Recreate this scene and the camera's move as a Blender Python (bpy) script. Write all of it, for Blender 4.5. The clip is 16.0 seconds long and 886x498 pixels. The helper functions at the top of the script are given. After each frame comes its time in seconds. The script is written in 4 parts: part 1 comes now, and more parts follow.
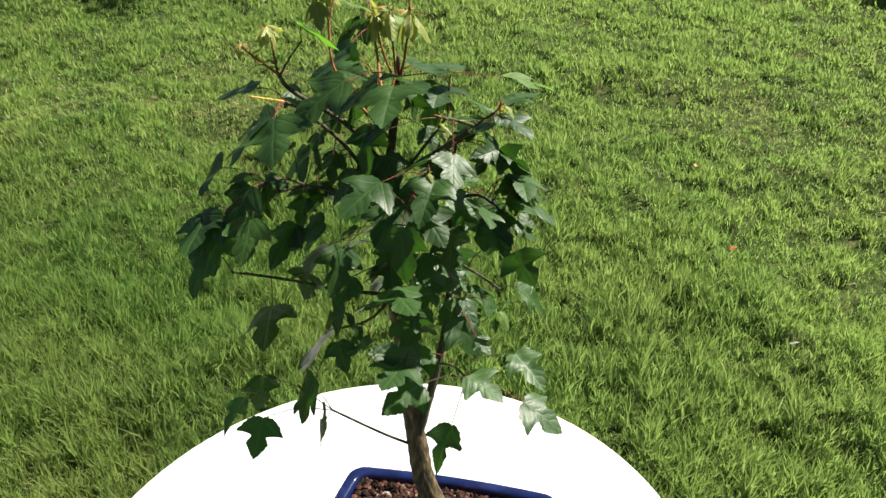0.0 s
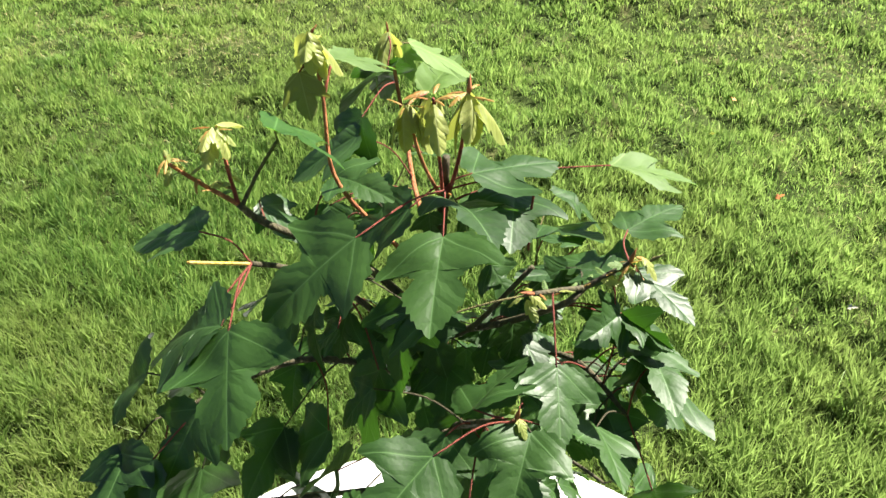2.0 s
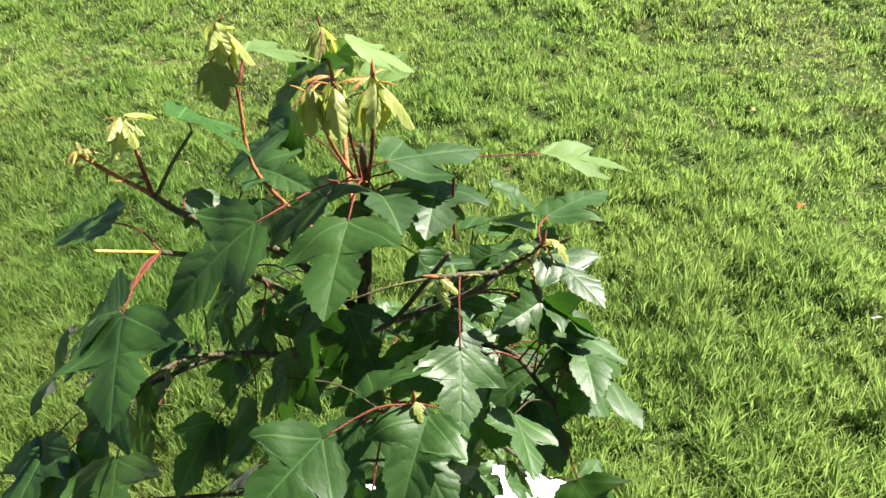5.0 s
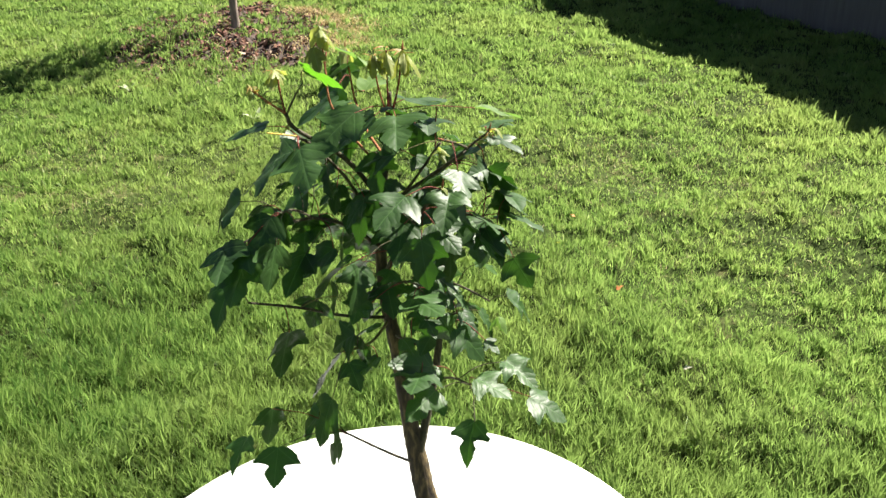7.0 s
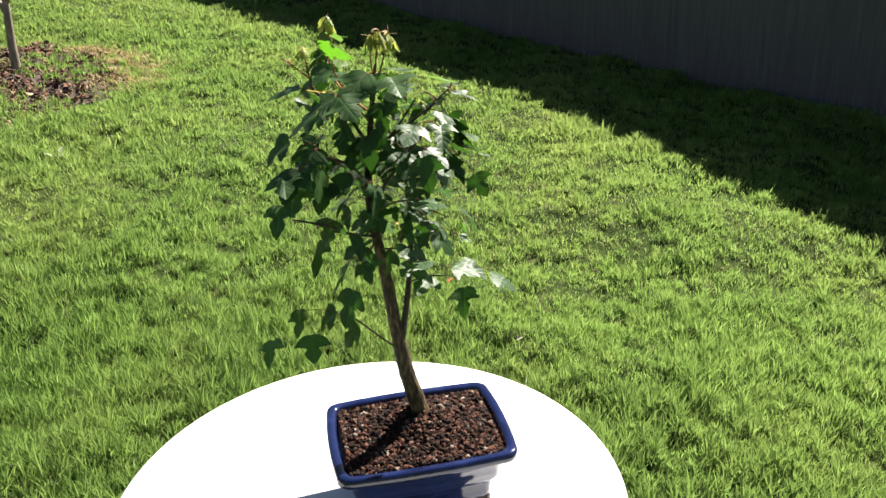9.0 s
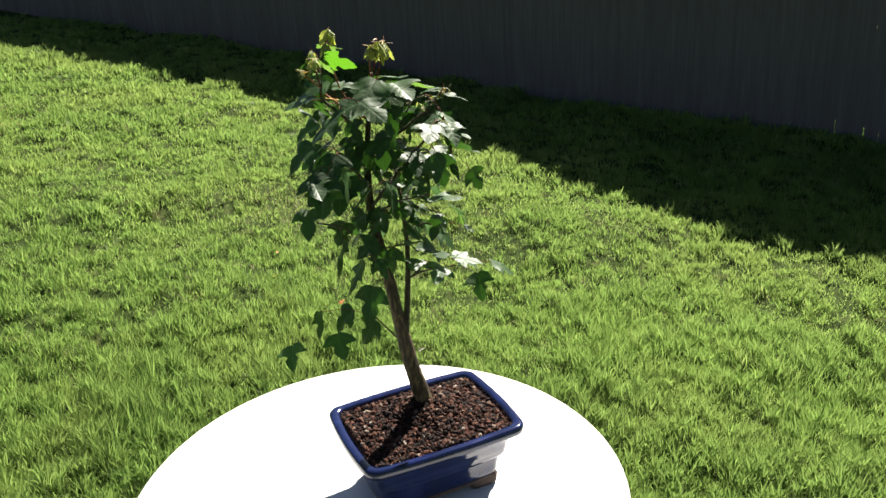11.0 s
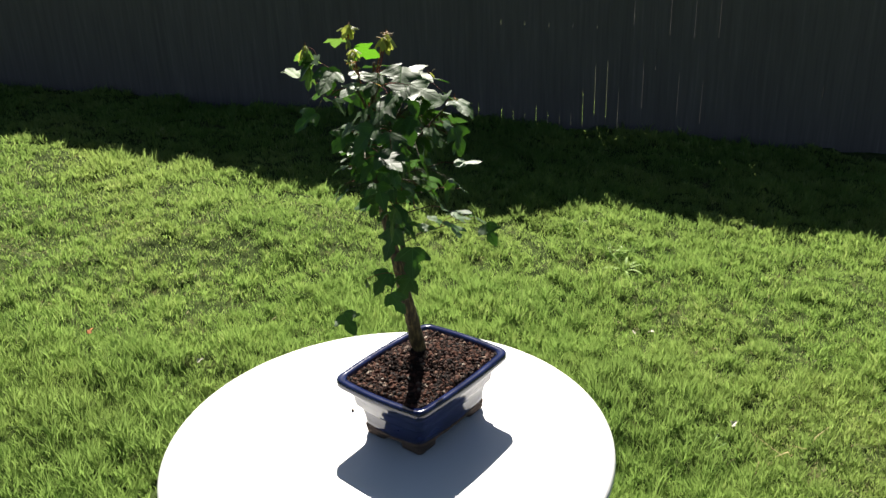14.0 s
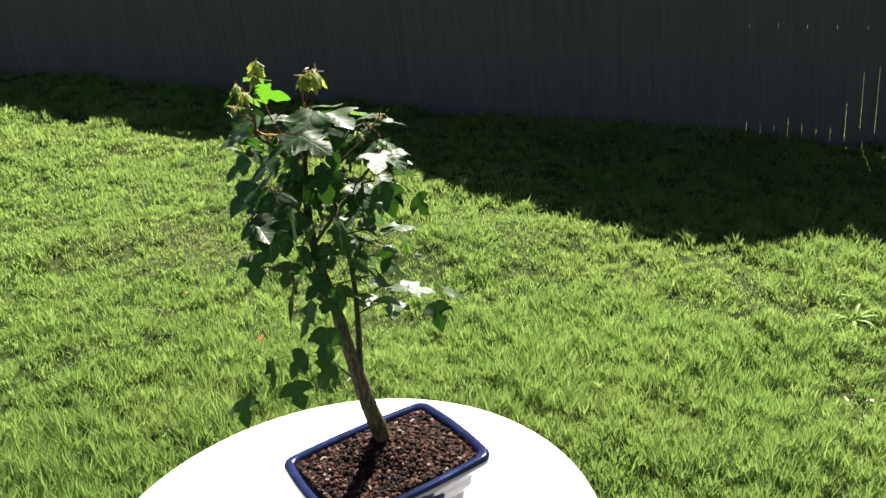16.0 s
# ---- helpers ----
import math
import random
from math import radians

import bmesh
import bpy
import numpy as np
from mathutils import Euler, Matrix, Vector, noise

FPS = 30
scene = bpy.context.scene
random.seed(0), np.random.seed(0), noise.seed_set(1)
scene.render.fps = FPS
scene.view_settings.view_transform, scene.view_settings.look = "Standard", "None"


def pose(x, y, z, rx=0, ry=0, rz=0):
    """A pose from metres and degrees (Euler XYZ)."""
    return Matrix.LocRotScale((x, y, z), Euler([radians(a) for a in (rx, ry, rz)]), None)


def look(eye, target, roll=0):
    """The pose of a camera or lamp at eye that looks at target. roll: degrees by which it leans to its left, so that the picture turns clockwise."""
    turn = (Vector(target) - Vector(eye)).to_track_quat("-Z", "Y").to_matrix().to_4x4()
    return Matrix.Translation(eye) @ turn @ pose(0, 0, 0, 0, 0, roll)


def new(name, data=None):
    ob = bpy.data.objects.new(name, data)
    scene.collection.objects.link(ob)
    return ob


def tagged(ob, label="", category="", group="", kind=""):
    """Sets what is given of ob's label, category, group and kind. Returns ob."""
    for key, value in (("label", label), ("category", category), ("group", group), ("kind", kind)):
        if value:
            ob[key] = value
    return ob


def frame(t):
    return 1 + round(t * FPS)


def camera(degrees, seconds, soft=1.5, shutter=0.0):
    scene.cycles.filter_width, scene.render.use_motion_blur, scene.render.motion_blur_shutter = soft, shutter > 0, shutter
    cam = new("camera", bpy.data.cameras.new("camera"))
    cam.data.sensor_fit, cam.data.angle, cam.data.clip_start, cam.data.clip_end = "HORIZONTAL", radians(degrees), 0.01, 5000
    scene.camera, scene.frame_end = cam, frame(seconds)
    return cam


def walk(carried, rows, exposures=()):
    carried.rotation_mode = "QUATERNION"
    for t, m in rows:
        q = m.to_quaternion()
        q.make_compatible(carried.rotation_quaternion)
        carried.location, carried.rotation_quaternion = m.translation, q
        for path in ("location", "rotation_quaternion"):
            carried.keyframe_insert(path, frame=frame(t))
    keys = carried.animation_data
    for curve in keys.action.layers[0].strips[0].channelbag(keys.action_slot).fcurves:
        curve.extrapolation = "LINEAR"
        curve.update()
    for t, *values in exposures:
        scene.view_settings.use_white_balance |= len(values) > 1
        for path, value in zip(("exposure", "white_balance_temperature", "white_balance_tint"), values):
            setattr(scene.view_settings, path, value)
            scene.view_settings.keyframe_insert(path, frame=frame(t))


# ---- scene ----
cam = camera(57.0, 16.0)
PATH = [
    (0, (0.152, -0.474, 1.445), (-0.308, 1.209, 0.467), -2.8),
    (0.5, (0.097, -0.403, 1.449), (-0.371, 1.266, 0.452), -3.5),
    (1, (0.051, -0.329, 1.444), (-0.321, 1.316, 0.369), -3.5),
    (1.5, (0.055, -0.267, 1.444), (-0.335, 1.337, 0.314), -3.5),
    (2, (0.061, -0.226, 1.446), (-0.399, 1.338, 0.288), -4.7),
    (2.5, (0.061, -0.192, 1.444), (-0.453, 1.346, 0.273), -6.2),
    (3, (0.057, -0.16, 1.438), (-0.483, 1.337, 0.226), -7.7),
    (3.5, (0.062, -0.143, 1.431), (-0.484, 1.326, 0.188), -8.7),
    (3.7, (0.068, -0.147, 1.429), (-0.481, 1.314, 0.178), -8.8),
    (5.8, (0.112, -0.338, 1.435), (-0.37, 1.339, 0.458), -4.7),
    (6, (0.11, -0.379, 1.436), (-0.313, 1.329, 0.487), -4.5),
    (6.5, (0.087, -0.47, 1.432), (-0.184, 1.301, 0.542), -3.2),
    (7, (0.069, -0.554, 1.434), (-0.084, 1.261, 0.607), -3.5),
    (7.5, (0.078, -0.596, 1.424), (0.042, 1.238, 0.625), -3.8),
    (8, (0.065, -0.653, 1.415), (0.04, 1.207, 0.678), -2.3),
    (8.5, (-0.037, -0.723, 1.421), (0.099, 1.135, 0.692), -1.3),
    (9, (-0.122, -0.803, 1.437), (0.242, 1.006, 0.665), -2.6),
    (9.5, (-0.154, -0.796, 1.421), (0.319, 0.991, 0.656), -2.7),
    (9.7, (-0.159, -0.791, 1.419), (0.327, 1.002, 0.679), -2.5),
    (11.8, (-0.434, -0.822, 1.439), (0.477, 0.798, 0.699), -3.3),
    (12, (-0.46, -0.804, 1.437), (0.485, 0.795, 0.696), -2.8),
    (12.5, (-0.577, -0.769, 1.46), (0.54, 0.705, 0.697), -2.8),
    (13, (-0.679, -0.749, 1.477), (0.563, 0.62, 0.714), -2.7),
    (13.5, (-0.748, -0.697, 1.472), (0.605, 0.556, 0.697), -1.9),
    (14, (-0.762, -0.658, 1.459), (0.677, 0.504, 0.697), -2.2),
    (14.5, (-0.702, -0.665, 1.449), (0.736, 0.507, 0.702), -3.7),
    (15, (-0.573, -0.715, 1.446), (0.817, 0.514, 0.698), -4.9),
    (15.5, (-0.43, -0.741, 1.439), (0.789, 0.663, 0.702), -5.2),
    (16, (-0.342, -0.754, 1.436), (0.618, 0.852, 0.728), -6.1),
]
EXPOSURE = [(0, 1.5), (0.5, 1.63), (1, 1.83), (1.5, 2.07), (2, 2.17), (3.5, 2.17), (6, 2.23), (6.5, 2.23), (7, 1.95), (7.5, 1.88), (8, 1.65), (8.5, 1.73), (9, 1.77), (9.5, 1.57), (12, 1.66), (13, 1.58), (14, 1.43), (15, 1.52), (15.5, 1.57), (16, 1.8)]
walk(cam, [(t, look(eye, target, roll)) for t, eye, target, roll in PATH], exposures=EXPOSURE)

# ---- light ----
SUN = Vector((0.77, 0.64, 1.02)).normalized()
world = bpy.data.worlds.new("sky")
scene.world = world
world.use_nodes = True
wn = world.node_tree.nodes
sky = wn.new("ShaderNodeTexSky")
sky.sky_type = "NISHITA"
sky.sun_disc = False
sky.sun_elevation = math.asin(SUN.z)
sky.sun_rotation = math.atan2(SUN.x, SUN.y)
world.node_tree.links.new(sky.outputs[0], wn["Background"].inputs[0])
wn["Background"].inputs[1].default_value = 0.024
sun = new("sun", bpy.data.lights.new("sun", "SUN"))
sun.data.energy = 5.0
sun.data.angle = radians(0.55)
sun.data.color = (1.0, 0.94, 0.84)
sun.matrix_world = look(SUN * 20, (0, 0, 0))

# ---- the lie of the land: the lawn slopes under a level table ----
SLOPE_X, SLOPE_Y = -0.0526, 0.0846
TABLE_Z = 0.777
TABLE_C, TABLE_R = (-0.063, 0.018), 0.3155
FENCE_P, FENCE_D = Vector((4.15, 2.90)), Vector((0.563, -0.827))
FENCE_N = Vector((0.827, 0.563))


def lattice(x, y, seed):
    """Smooth value noise from 0 to 1 for arrays of places."""
    table = np.random.RandomState(seed).rand(64, 64)
    xi, yi = np.floor(x).astype(int), np.floor(y).astype(int)
    u, v = x - xi, y - yi
    u, v = u * u * (3 - 2 * u), v * v * (3 - 2 * v)
    at = lambda i, j: table[(xi + i) % 64, (yi + j) % 64]
    return (at(0, 0) * (1 - u) + at(1, 0) * u) * (1 - v) + (at(0, 1) * (1 - u) + at(1, 1) * u) * v


def ground_z(x, y):
    x, y = np.asarray(x, float), np.asarray(y, float)
    return SLOPE_X * x + SLOPE_Y * y + 0.04 * (lattice(x * 1.1, y * 1.1, 3) - 0.5) + 0.055 * (lattice(x * 2.7 + 5, y * 2.7, 6) - 0.5) + 0.028 * (lattice(x * 4, y * 4, 4) - 0.5) + 0.026 * (lattice(x * 9 + 3, y * 9, 5) - 0.5) + 0.022 * (lattice(x * 15, y * 15, 7) - 0.5) - 0.03


def gz(x, y):
    return float(ground_z(np.array([x]), np.array([y]))[0])


# ---- helpers ----
def mesh_from(name, verts, faces):
    me = bpy.data.meshes.new(name)
    me.from_pydata([tuple(v) for v in verts], [], [tuple(f) for f in faces])
    me.update()
    return me


def part(name, bm, material, parent=None, label="", smooth=True):
    """Links a bmesh or mesh as one object under a thing or a part."""
    if isinstance(bm, bmesh.types.BMesh):
        me = bpy.data.meshes.new(name)
        bmesh.ops.recalc_face_normals(bm, faces=bm.faces)
        bm.to_mesh(me)
        bm.free()
    else:
        me = bm
    if material and not me.materials:
        me.materials.append(material)
    if smooth:
        me.polygons.foreach_set("use_smooth", [True] * len(me.polygons))
    ob = new(name, me)
    if parent:
        ob.parent = parent
    if label:
        ob["label"] = label
    return ob


def tube(points, radii, sides=8, name="tube", close=True, ring=None):
    """A bmesh tube through points with a radius at each."""
    bm = bmesh.new()
    pts = [Vector(p) for p in points]
    rings, side = [], None
    for i, p in enumerate(pts):
        d = (pts[min(i + 1, len(pts) - 1)] - pts[max(i - 1, 0)]).normalized()
        if side is None:
            side = d.cross(Vector((0, 0, 1)) if abs(d.z) < 0.9 else Vector((1, 0, 0))).normalized()
        side = (side - d * side.dot(d)).normalized()
        up = d.cross(side)
        rings.append([bm.verts.new(p + radii[i] * (1 + (ring(i, k) if ring else 0)) * (side * math.cos(2 * math.pi * k / sides) + up * math.sin(2 * math.pi * k / sides))) for k in range(sides)])
    for a, b in zip(rings, rings[1:]):
        for k in range(sides):
            bm.faces.new((a[k], a[(k + 1) % sides], b[(k + 1) % sides], b[k]))
    if close:
        bm.faces.new(rings[0][::-1])
        bm.faces.new(rings[-1])
    return bm


def curve_points(points, n):
    """A smooth line through points (Catmull-Rom), n steps for each stretch."""
    p = [Vector(q) for q in points]
    p = [2 * p[0] - p[1]] + p + [2 * p[-1] - p[-2]]
    out = []
    for i in range(1, len(p) - 2):
        for k in range(n):
            t = k / n
            a, b, c, d = p[i - 1 : i + 3]
            out.append(0.5 * (2 * b + (c - a) * t + (2 * a - 5 * b + 4 * c - d) * t * t + (3 * b - a - 3 * c + d) * t ** 3))
    return out + [p[-2]]


def material(name, rough=0.6, metal=0.0):
    m = bpy.data.materials.new(name)
    m.use_nodes = True
    nt = m.node_tree
    b = nt.nodes["Principled BSDF"]
    b.inputs["Roughness"].default_value = rough
    b.inputs["Metallic"].default_value = metal
    return m, nt, b


def ramp(nt, source, stops):
    r = nt.nodes.new("ShaderNodeValToRGB")
    r.color_ramp.elements.remove(r.color_ramp.elements[1])
    for i, (at, colour) in enumerate(stops):
        e = r.color_ramp.elements[0] if i == 0 else r.color_ramp.elements.new(at)
        e.position, e.color = at, (*colour, 1)
    nt.links.new(source, r.inputs[0])
    return r.outputs[0]


def noise_tex(nt, scale, detail=4.0, coords="Object", rough=0.55):
    tc = nt.nodes.new("ShaderNodeTexCoord")
    n = nt.nodes.new("ShaderNodeTexNoise")
    n.inputs["Scale"].default_value, n.inputs["Detail"].default_value, n.inputs["Roughness"].default_value = scale, detail, rough
    nt.links.new(tc.outputs[coords], n.inputs["Vector"])
    return n.outputs["Fac"]


def mix(nt, a, b, fac, kind="MIX"):
    m = nt.nodes.new("ShaderNodeMix")
    m.data_type, m.blend_type = "RGBA", kind
    for s, v in ((0, fac), (6, a), (7, b)):
        if hasattr(v, "is_linked"):
            nt.links.new(v, m.inputs[s])
        else:
            m.inputs[s].default_value = v if s == 0 else (*v, 1)
    return m.outputs[2]


def math_node(nt, op, a, b=0.0):
    m = nt.nodes.new("ShaderNodeMath")
    m.operation = op
    for i, v in enumerate((a, b)):
        if hasattr(v, "is_linked"):
            nt.links.new(v, m.inputs[i])
        else:
            m.inputs[i].default_value = v
    return m.outputs[0]


def bump(nt, b, height, strength, distance):
    n = nt.nodes.new("ShaderNodeBump")
    n.inputs["Strength"].default_value, n.inputs["Distance"].default_value = strength, distance
    nt.links.new(height, n.inputs["Height"])
    nt.links.new(n.outputs[0], b.inputs["Normal"])


def info(nt, kind, out):
    return nt.nodes.new(kind).outputs[out]


def thin(nt, b, colour, amount):
    """Light that shines through a thin leaf."""
    t = nt.nodes.new("ShaderNodeBsdfTranslucent")
    if hasattr(colour, "is_linked"):
        nt.links.new(colour, t.inputs[0])
    else:
        t.inputs[0].default_value = (*colour, 1)
    m = nt.nodes.new("ShaderNodeMixShader")
    m.inputs[0].default_value = amount
    nt.links.new(b.outputs[0], m.inputs[1])
    nt.links.new(t.outputs[0], m.inputs[2])
    nt.links.new(m.outputs[0], nt.nodes["Material Output"].inputs[0])


# ---- materials ----
def mat_soil():
    m, nt, b = material("earth", 0.95)
    b.inputs["Specular IOR Level"].default_value = 0.05
    n = noise_tex(nt, 9, 8)
    nt.links.new(ramp(nt, n, [(0.3, (0.024, 0.036, 0.010)), (0.55, (0.046, 0.066, 0.019)), (0.75, (0.110, 0.108, 0.045))]), b.inputs["Base Color"])
    bump(nt, b, noise_tex(nt, 60, 4), 0.6, 0.02)
    return m


def mat_grass():
    m, nt, b = material("grass", 0.42)
    rnd = info(nt, "ShaderNodeNewGeometry", "Random Per Island")
    tuft = nt.nodes.new("ShaderNodeAttribute")
    tuft.attribute_name = "tone"
    tone = math_node(nt, "ADD", math_node(nt, "MULTIPLY", rnd, 0.45), math_node(nt, "MULTIPLY", tuft.outputs["Fac"], 0.58))
    c = ramp(nt, tone, [(0.05, (0.040, 0.086, 0.020)), (0.40, (0.124, 0.204, 0.048)), (0.70, (0.230, 0.300, 0.082)), (0.88, (0.35, 0.36, 0.135)), (1.0, (0.50, 0.45, 0.27))])
    patch = noise_tex(nt, 0.9, 5)
    dry = ramp(nt, patch, [(0.45, (0, 0, 0)), (0.64, (1, 1, 1))])
    c2 = mix(nt, c, (0.31, 0.29, 0.11), math_node(nt, "MULTIPLY", dry, 0.40))
    thatch = ramp(nt, noise_tex(nt, 11, 4), [(0.5, (0, 0, 0)), (0.68, (1, 1, 1))])
    c2 = mix(nt, c2, (0.24, 0.19, 0.075), math_node(nt, "MULTIPLY", thatch, 0.2))
    lush = ramp(nt, noise_tex(nt, 1.5, 7, rough=0.65), [(0.38, (0.52, 0.66, 0.60)), (0.56, (1.0, 1.0, 1.0))])
    c2 = mix(nt, c2, lush, 0.9, "MULTIPLY")
    nt.links.new(mix(nt, c2, (1.0, 1.08, 1.0), 1.0, "MULTIPLY"), b.inputs["Base Color"])
    b.inputs["Specular IOR Level"].default_value = 0.14
    thin(nt, b, mix(nt, c2, (0.50, 0.74, 0.18), 0.45), 0.48)
    return m


def mat_fence():
    m, nt, b = material("weathered wood", 0.8)
    rnd = info(nt, "ShaderNodeObjectInfo", "Random")
    tc = nt.nodes.new("ShaderNodeTexCoord")
    mp = nt.nodes.new("ShaderNodeMapping")
    mp.inputs["Scale"].default_value = (30, 30, 1.6)
    nt.links.new(tc.outputs["Object"], mp.inputs[0])
    far = nt.nodes.new("ShaderNodeCombineXYZ")
    nt.links.new(math_node(nt, "MULTIPLY", rnd, 900.0), far.inputs[0])
    nt.links.new(far.outputs[0], mp.inputs["Location"])
    n = nt.nodes.new("ShaderNodeTexNoise")
    n.inputs["Scale"].default_value, n.inputs["Detail"].default_value = 1.5, 6
    nt.links.new(mp.outputs[0], n.inputs["Vector"])
    grain = ramp(nt, n.outputs[0], [(0.3, (0.098, 0.088, 0.088)), (0.6, (0.124, 0.113, 0.113)), (0.78, (0.155, 0.142, 0.142))])
    tone = ramp(nt, rnd, [(0.0, (0.90, 0.87, 0.85)), (1.0, (1.0, 0.97, 0.95))])
    nt.links.new(mix(nt, grain, tone, 1.0, "MULTIPLY"), b.inputs["Base Color"])
    bump(nt, b, n.outputs[0], 0.5, 0.004)
    return m


def mat_table():
    m, nt, b = material("white plastic", 0.42)
    n = noise_tex(nt, 3, 3)
    nt.links.new(ramp(nt, n, [(0.3, (0.68, 0.68, 0.675)), (0.7, (0.74, 0.74, 0.73))]), b.inputs["Base Color"])
    bump(nt, b, noise_tex(nt, 400, 2), 0.08, 0.001)
    return m


def mat_glaze():
    m, nt, b = material("blue glaze", 0.1)
    n = noise_tex(nt, 28, 5)
    nt.links.new(ramp(nt, n, [(0.3, (0.004, 0.007, 0.029)), (0.55, (0.0075, 0.013, 0.058)), (0.75, (0.018, 0.028, 0.10))]), b.inputs["Base Color"])
    b.inputs["Specular IOR Level"].default_value = 0.6
    nt.links.new(ramp(nt, noise_tex(nt, 14, 4), [(0.35, (0.06, 0.06, 0.06)), (0.7, (0.16, 0.16, 0.16))]), b.inputs["Roughness"])
    bump(nt, b, noise_tex(nt, 60, 3), 0.05, 0.002)
    return m


def mat_clay():
    m, nt, b = material("bare clay", 0.85)
    n = noise_tex(nt, 60, 5)
    nt.links.new(ramp(nt, n, [(0.3, (0.03, 0.02, 0.015)), (0.7, (0.10, 0.065, 0.05))]), b.inputs["Base Color"])
    return m


def mat_grit():
    m, nt, b = material("baked clay grit", 0.75)
    rnd = info(nt, "ShaderNodeNewGeometry", "Random Per Island")
    c = ramp(nt, rnd, [(0.0, (0.005, 0.003, 0.0025)), (0.40, (0.022, 0.0095, 0.0065)), (0.70, (0.062, 0.026, 0.017)), (0.92, (0.13, 0.058, 0.037)), (0.97, (0.19, 0.13, 0.095)), (1.0, (0.38, 0.33, 0.27))])
    b.inputs["Specular IOR Level"].default_value = 0.14
    n = noise_tex(nt, 700, 3)
    nt.links.new(mix(nt, c, ramp(nt, n, [(0.3, (0.55, 0.5, 0.5)), (0.7, (1, 1, 1))]), 0.8, "MULTIPLY"), b.inputs["Base Color"])
    bump(nt, b, n, 0.5, 0.001)
    return m


def mat_bark(name, dark, mid, pale, scale):
    m, nt, b = material(name, 0.8)
    tc = nt.nodes.new("ShaderNodeTexCoord")
    mp = nt.nodes.new("ShaderNodeMapping")
    mp.inputs["Scale"].default_value = (scale, scale, scale * 0.3)
    nt.links.new(tc.outputs["Object"], mp.inputs[0])
    n = nt.nodes.new("ShaderNodeTexNoise")
    n.inputs["Scale"].default_value, n.inputs["Detail"].default_value = 1.0, 6
    nt.links.new(mp.outputs[0], n.inputs["Vector"])
    nt.links.new(ramp(nt, n.outputs[0], [(0.3, dark), (0.5, mid), (0.72, pale)]), b.inputs["Base Color"])
    bump(nt, b, n.outputs[0], 0.6, 0.003)
    return m


EARTH, GRASS, FENCE_WOOD, WHITE = mat_soil(), mat_grass(), mat_fence(), mat_table()
GLAZE, CLAY, GRIT = mat_glaze(), mat_clay(), mat_grit()
BARK = mat_bark("maple bark", (0.014, 0.009, 0.005), (0.055, 0.038, 0.016), (0.20, 0.145, 0.058), 260)

# ---- ground ----
def build_ground():
    """One sheet from the lawn to the horizon, finer near the table."""
    ticks = [-900, -300, -90, -40, -20, -12] + [-8 + 0.5 * i for i in range(6)] + [-5 + 0.0625 * i for i in range(240)] + [10, 11, 12, 13, 16, 24, 40, 90, 300, 900]
    n = len(ticks)
    gx, gy = np.meshgrid(ticks, ticks)
    z = ground_z(gx, gy)
    far = 14 / np.maximum(np.hypot(gx, gy), 14)
    z = z * far - 0.008
    verts = np.stack([gx, gy, z], -1).reshape(-1, 3)
    faces = [(j * n + i, j * n + i + 1, (j + 1) * n + i + 1, (j + 1) * n + i) for j in range(n - 1) for i in range(n - 1)]
    return tagged(part("ground", mesh_from("ground", verts, faces), EARTH), "earth of a sloping lawn under the grass", "ground", kind="structure")


build_ground()


def blades(name, x, y, height, width, lean, mat, seed, z=None, way=None, tone=None):
    """Many bent grass blades as one mesh: a bent spindle of two triangles each, tinted tuft by tuft."""
    rng = np.random.RandomState(seed)
    n = len(x)
    z = ground_z(x, y) if z is None else z
    turn = rng.rand(n) * 2 * np.pi
    if way is None:
        way = 12 * lattice(x * 11, y * 11, seed + 40) + rng.normal(0, 1.4, n)
    side = np.stack([np.cos(turn), np.sin(turn), 0 * turn], -1) * (width / 2)[:, None]
    bend = np.stack([np.cos(way), np.sin(way), 0 * way], -1) * (lean * height)[:, None]
    root = np.stack([x, y, z - 0.004], -1)
    up = np.stack([0 * x, 0 * x, height], -1)
    mid = root + up * 0.5 + bend * 0.24
    tip = root + up * (1 - 0.25 * lean[:, None]) + bend
    v = np.stack([root, mid + side, mid - side, tip], 1).reshape(-1, 3)
    base = (np.arange(n) * 4)[:, None]
    loops = np.concatenate([base + [0, 1, 2], base + [2, 1, 3]], 1).ravel()
    me = bpy.data.meshes.new(name)
    me.vertices.add(4 * n)
    me.vertices.foreach_set("co", v.ravel().astype(np.float32))
    me.loops.add(6 * n)
    me.loops.foreach_set("vertex_index", loops.astype(np.int32))
    me.polygons.add(2 * n)
    me.polygons.foreach_set("loop_start", (np.arange(2 * n) * 3).astype(np.int32))
    me.polygons.foreach_set("use_smooth", np.ones(2 * n, bool))
    me.update(calc_edges=True)
    me.validate()
    tint = me.attributes.new("tone", "FLOAT", "POINT")
    tint.data.foreach_set("value", np.repeat(rng.rand(n) if tone is None else tone, 4).astype(np.float32))
    me.materials.append(mat)
    return new(name, me)


MULCH_C, MULCH_R = (-1.82, 5.12), (0.74, 0.90)


def mulch_edge(x, y):
    """Under 1 inside the ragged bed round the young tree."""
    return np.hypot((x - MULCH_C[0]) / MULCH_R[0], (y - MULCH_C[1]) / MULCH_R[1]) + 0.3 * (lattice(x * 5, y * 5, 8) - 0.5)


def mulch_rise(x, y):
    return 0.09 * np.clip(1.1 - mulch_edge(x, y), 0, 1) ** 0.7


